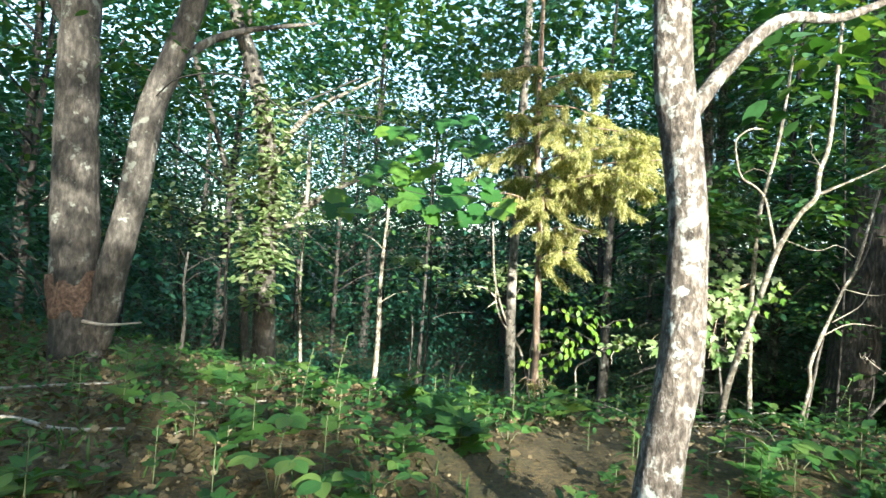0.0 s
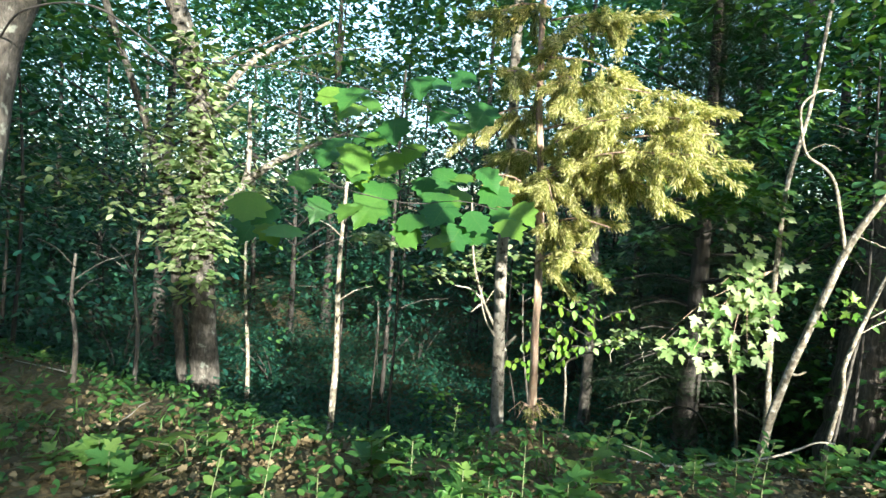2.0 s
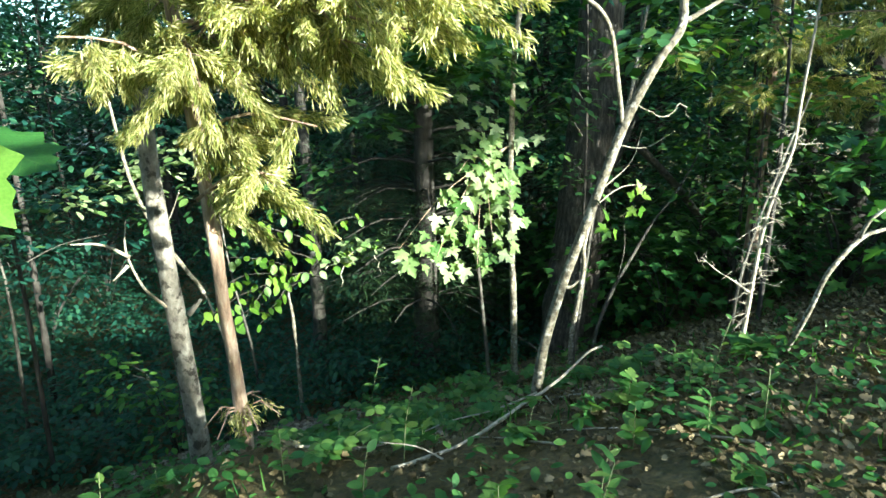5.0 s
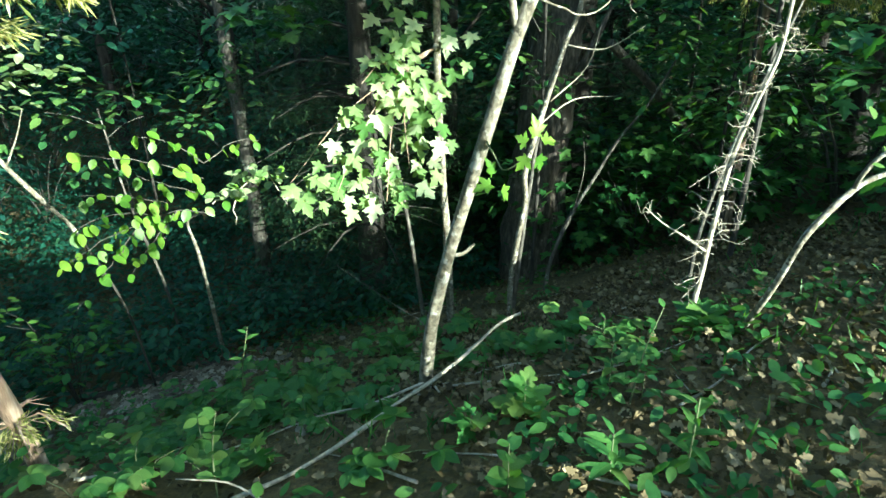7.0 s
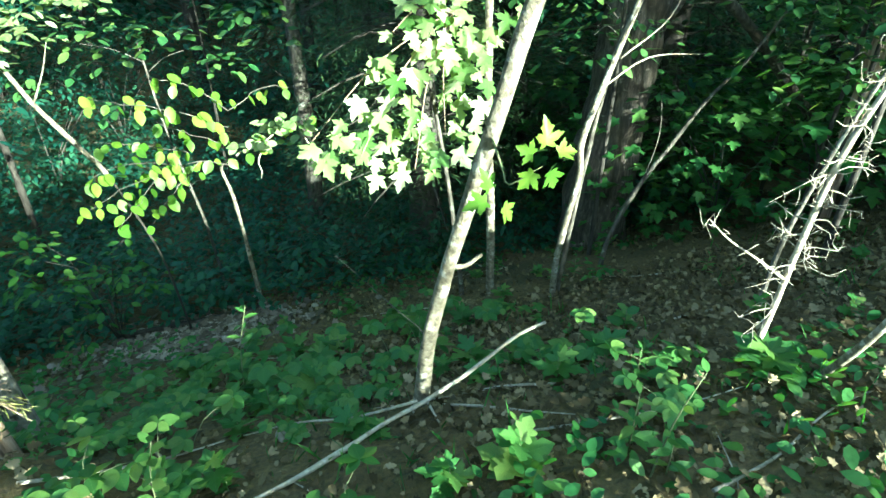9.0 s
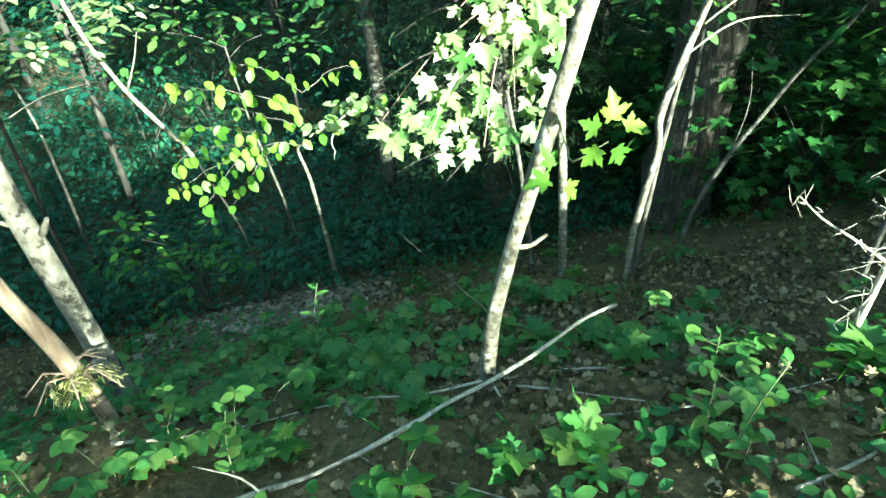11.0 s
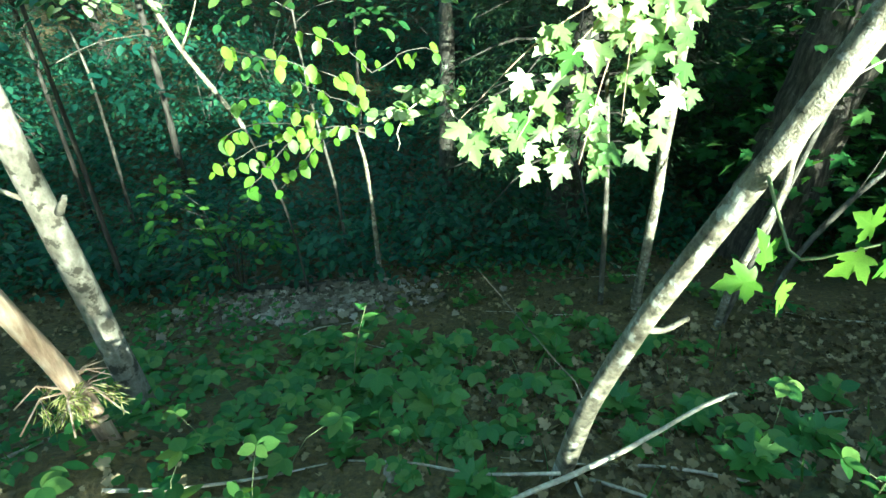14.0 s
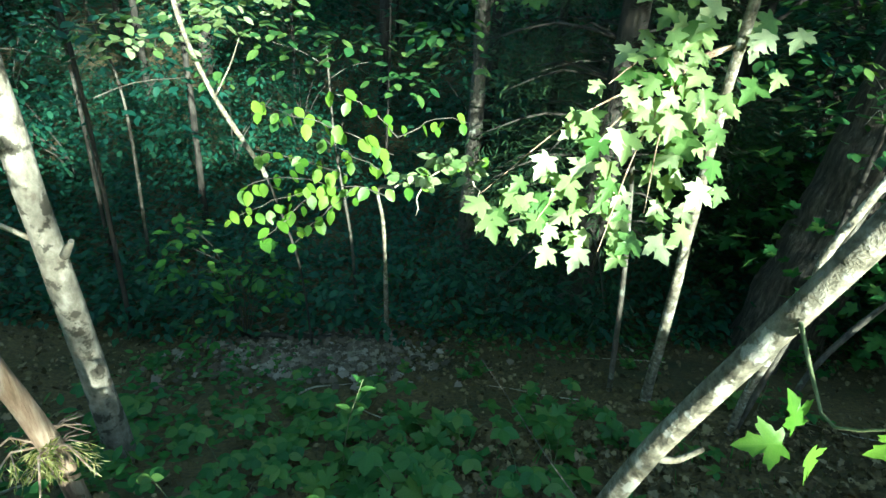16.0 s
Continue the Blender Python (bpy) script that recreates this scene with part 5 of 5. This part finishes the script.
def scatter_plants():
    random.seed(93)
    kinds = [weed(-1.2, 3.6, 0.14, "maple", 7, 0.12, "low maple seedling with green leaves"), weed(-0.9, 3.9, 0.18, "oval", 9, 0.07, "small green herb on the forest floor"),
             weed(2.05, 5.5, 0.10, "maple", 8, 0.13, "low maple seedling with green leaves"), weed(1.9, 5.2, 0.13, "lobed", 7, 0.10, "small lobed-leaf seedling on the forest floor"),
             weed(-1.9, 3.2, 0.24, "lance", 12, 0.08, "small green herb on the forest floor")]
    n = 0
    while n < 150:
        x, y = random.uniform(-4.2, 5.2), random.uniform(1.7, 7.2)
        if (x - 0.6) ** 2 * 0.6 + (y - 1.0) ** 2 < 0.9 or (1.2 < x < 2.6 and y < 3.9 and random.random() < 0.6):
            continue
        if not off_trail(x, y) or x < 1.3 and y > 3.3 and random.random() < 0.45:
            continue
        if noise.noise((x * 0.8, y * 0.8, 2)) < -0.12 and random.random() < 0.75:
            continue
        s = random.uniform(0.6, 1.25) if y < 4.4 else random.uniform(0.4, 0.85)
        copy_thing(random.choice(kinds), Matrix.Translation(on_ground(x, y)) @ Matrix.Rotation(random.uniform(0, 6.28), 4, 'Z') @ Matrix.Diagonal((s, s, s, 1)))
        n += 1
    vines = [creeper(1.95, 5.35, 5, 0.085, "creeper with fans of five green leaflets on the slope"), creeper(2.2, 5.6, 4, 0.075, "creeper with fans of five green leaflets on the slope"),
             creeper(1.4, 5.7, 6, 0.07, "creeper with fans of five green leaflets on the slope")]
    for k in range(36):
        x, y = random.gauss(1.9, 0.9), max(4.9 + 0.3 * random.random(), random.gauss(5.6, 0.6))
        s = random.uniform(0.6, 1.15)
        src = random.choice(vines) if k % 5 < 3 else kinds[random.choice((0, 2, 3))]
        copy_thing(src, Matrix.Translation(on_ground(x, y)) @ Matrix.Rotation(random.uniform(0, 6.28), 4, 'Z') @ Matrix.Diagonal((s, s, s, 1)))
    # clumps that stand out on the slope beyond the sapling
    for k, (x, y) in enumerate(((2.02, 5.31), (1.92, 5.75), (2.10, 5.09), (1.66, 5.37), (1.50, 5.06), (3.09, 5.72), (2.88, 4.71), (3.04, 4.82), (2.93, 4.99), (3.17, 4.80), (3.16, 4.49), (1.95, 4.36), (1.62, 4.72), (2.42, 5.41), (1.24, 4.79), (1.79, 5.38), (2.30, 5.95), (1.49, 6.28), (2.27, 4.31), (1.11, 4.68), (3.05, 4.29), (2.72, 5.17), (1.22, 6.22), (1.46, 4.73))):
        s = random.uniform(0.7, 1.05)
        src = vines[k % 3] if k % 3 else kinds[(0, 2, 3)[k % 2]]
        copy_thing(src, Matrix.Translation(on_ground(x, y)) @ Matrix.Rotation(random.uniform(0, 6.28), 4, 'Z') @ Matrix.Diagonal((s, s, s, 1)))
    for k in range(34):
        x, y = random.uniform(0.3, 2.3), random.uniform(1.9, 3.1)
        if abs(x - 0.72) < 0.15 and y < 2.0:
            continue
        s = random.uniform(0.6, 1.0)
        copy_thing(random.choice(kinds), Matrix.Translation(on_ground(x, y)) @ Matrix.Rotation(random.uniform(0, 6.28), 4, 'Z') @ Matrix.Diagonal((s, s, s, 1)))
    # the bank beside the start of the walk
    n = 0
    while n < 62:
        x, y = random.uniform(-3.0, 2.4), random.uniform(1.3, 3.9)
        if abs(x - 0.72) < 0.15 and y < 1.8 or not off_trail(x, y, 0.3):
            continue
        if x < -1.2 and noise.noise((x * 0.9, y * 0.9, 5)) < 0.05:
            continue
        s = random.uniform(0.7, 1.5)
        copy_thing(random.choice(kinds + vines[:2]), Matrix.Translation(on_ground(x, y)) @ Matrix.Rotation(random.uniform(0, 6.28), 4, 'Z') @ Matrix.Diagonal((s, s, s, 1)))
        n += 1


scatter_plants()


def ground_cover():
    r = np.random.default_rng(17)
    n = 7500
    x, y = r.uniform(-7, 8, n), r.uniform(1.2, 11.5, n)
    keep = np.array([noise.noise((a * 0.7, b * 0.7, 4)) > (0.2 if b > (4.4 if a > 0.6 else 5.8) else -0.15) + 0.2 * r.uniform(-1, 1) and off_trail(a, b, 0.3) for a, b in zip(x, y)])
    x, y = x[keep], y[keep]
    c = np.array([(a, b, ground_z(a, b) + 0.06) for a, b in zip(x, y)])
    me = spray_cloud("ground_cover", OVAL, LEAF_LOW, c, 0.10, 7, 0.06, 0.35)
    tagged(part("ground_cover", me, LEAF_LOW), "low green ground cover on the forest floor", "ground cover", kind="stuff")
    n = 62000
    x, y = r.uniform(-6, 8, n), r.uniform(0.5, 11, n)
    keep = np.array([noise.noise((a * 0.5 + 9, b * 0.5, 1)) > -0.25 + 0.3 * r.uniform(-1, 1) for a, b in zip(x, y)])
    x, y = x[keep], y[keep]
    m = len(x)
    c = np.array([(a, b, ground_z(a, b) + 0.012) for a, b in zip(x, y)])
    c[:, 2] += r.uniform(0, 0.02, m)
    a = r.uniform(0, 6.28, m)
    me = leaf_cloud("leaf_litter", LOBED, LITTER, c, 0.014 + 0.04 * r.uniform(0, 1, m) ** 2, np.stack([np.cos(a), np.sin(a), r.normal(-0.2, 0.3, m)], 1), np.array([0, -0.2, 1.0]) + 0.6 * r.normal(size=(m, 3)))
    tagged(part("leaf_litter", me, LITTER), "brown and grey fallen leaves covering the slope", "leaf litter", kind="stuff")
    # herbs in the teal leaf colour that carries the slope's shade
    n = 5000
    x, y = r.uniform(-8, 7, n), 7.8 + 9 * r.uniform(0, 1, n) ** 1.4
    c = np.array([(p, q, ground_z(p, q) + 0.08) for p, q in zip(x, y)])
    c[:, 2] += r.uniform(0, 1, n) ** 2 * 0.5
    me = spray_cloud("low_herbs", LEAFLET, LEAF_SHADE_TEAL, c, 0.24, 15, 0.085, 0.3)
    tagged(part("low_herbs", me, LEAF_SHADE_TEAL), "low herbs covering the slope, coloured blue-green as if in shade", "undergrowth", kind="stuff")
    n = 17000
    x, y = r.uniform(2.2, 6.2, n), r.uniform(2.6, 6.0, n)
    x[12000:], y[12000:] = r.uniform(-4.2, -0.4, 5000), r.uniform(1.0, 4.4, 5000)
    c = np.array([(p, q, ground_z(p, q) + 0.015) for p, q in zip(x, y)])
    c[:, 2] += r.uniform(0, 0.03, n)
    a = r.uniform(0, 6.28, n)
    me = leaf_cloud("oak_litter", LOBED, LITTER, c, 0.016 + 0.036 * r.uniform(0, 1, n) ** 1.6, np.stack([np.cos(a), np.sin(a), r.normal(-0.1, 0.4, n)], 1), np.array([0, -0.2, 1.0]) + 0.8 * r.normal(size=(n, 3)))
    tagged(part("oak_litter", me, LITTER), "thick layer of brown lobed oak leaves on the bank", "leaf litter", kind="stuff")
    n = 1500
    x, y = r.normal(1.35, 0.38, n), r.normal(7.4, 0.3, n)
    c = np.array([(p, q, ground_z(p, q) + 0.03) for p, q in zip(x, y)])
    a = r.uniform(0, 6.28, n)
    me = leaf_cloud("pale_litter", LOBED, LITTER_PALE, c, r.uniform(0.04, 0.08, n), np.stack([np.cos(a), np.sin(a), r.normal(-0.1, 0.25, n)], 1), np.array([0, -0.3, 1.0]) + 0.4 * r.normal(size=(n, 3)))
    tagged(part("pale_litter", me, LITTER_PALE), "drift of pale dry leaves in a hollow", "leaf litter", kind="stuff")
    n = 5000
    x, y = r.uniform(-4, 6, n), r.uniform(1.5, 6, n)
    keep = np.array([noise.noise((a * 1.1 + 3, b * 1.1, 7)) > 0.05 for a, b in zip(x, y)])
    x, y = x[keep], y[keep]
    m = len(x)
    c = np.array([(a, b, ground_z(a, b) - 0.01) for a, b in zip(x, y)])
    me = leaf_cloud("grass", (np.array([(-0.03, 0, 0), (0.03, 0, 0), (0.02, 0.6, 0.05), (0, 1, 0.2)], float), [(0, 1, 2), (0, 2, 3)]), LEAF_LOW, c, r.uniform(0.05, 0.14, m), np.array([0, 0, 1.0]) + 0.5 * r.normal(size=(m, 3)), r.normal(size=(m, 3)))
    tagged(part("grass", me, LEAF_LOW), "sparse blades of green grass on the bank", "grass", kind="stuff")


ground_cover()


def fallen_twigs():
    random.seed(97)
    for k in range(34):
        x, y = random.uniform(-3, 5), random.uniform(2.6, 8)
        a, L = random.uniform(0, 3.14), random.uniform(0.25, 0.9)
        pts = []
        for u in (-0.5, -0.15, 0.2, 0.5):
            px, py = x + math.cos(a) * L * u + random.uniform(-.03, .03), y + math.sin(a) * L * u + random.uniform(-.03, .03)
            pts.append((px, py, g(px, py) + 0.012))
        tagged(part("fallen_twig", tube(pts, random.uniform(0.004, 0.011), 0.002, sides=5, step=0.05), TWIG_DEAD), "dead grey twig lying on the leaf litter", "twig", "fallen twigs")
    for x, y, a, L, r0 in ((-1.75, 2.75, -0.15, 0.9, 0.016), (-1.2, 3.25, 0.25, 0.7, 0.011), (-2.2, 3.3, 0.5, 0.8, 0.013), (3.35, 4.05, 0.12, 0.9, 0.006), (3.0, 4.35, -0.1, 0.8, 0.005), (2.95, 3.95, 0.9, 0.5, 0.004), (1.35, 4.95, 0.35, 0.6, 0.007), (2.6, 4.6, -0.7, 0.45, 0.006), (1.3, 7.8, 0.05, 1.1, 0.031)):
        pts = []
        for u in (-0.5, -0.2, 0.15, 0.5):
            px, py = x + math.cos(a) * L * u, y + math.sin(a) * L * u + random.uniform(-.04, .04)
            pts.append((px, py, g(px, py) + 0.6 * r0 + 0.02))
        tagged(part("fallen_branch", tube(pts, r0, r0 * 0.4, sides=7, step=0.05, rough=0.15), TWIG_DEAD if r0 < 0.03 else BARK_SHADED), "weathered dead branch lying on the forest floor", "branch", "fallen twigs")
    bm = bmesh.new()
    bmesh.ops.create_icosphere(bm, subdivisions=3, radius=0.045)
    for v in bm.verts:
        v.co *= 1 + 0.25 * noise.noise(v.co * 20)
        v.co.z *= 0.7
    ob = part("stone", bm, STONE)
    ob.location = on_ground(1.86, 4.95, 0.012)
    tagged(ob, "small rounded brown stone on the bank", "stone")


fallen_twigs()
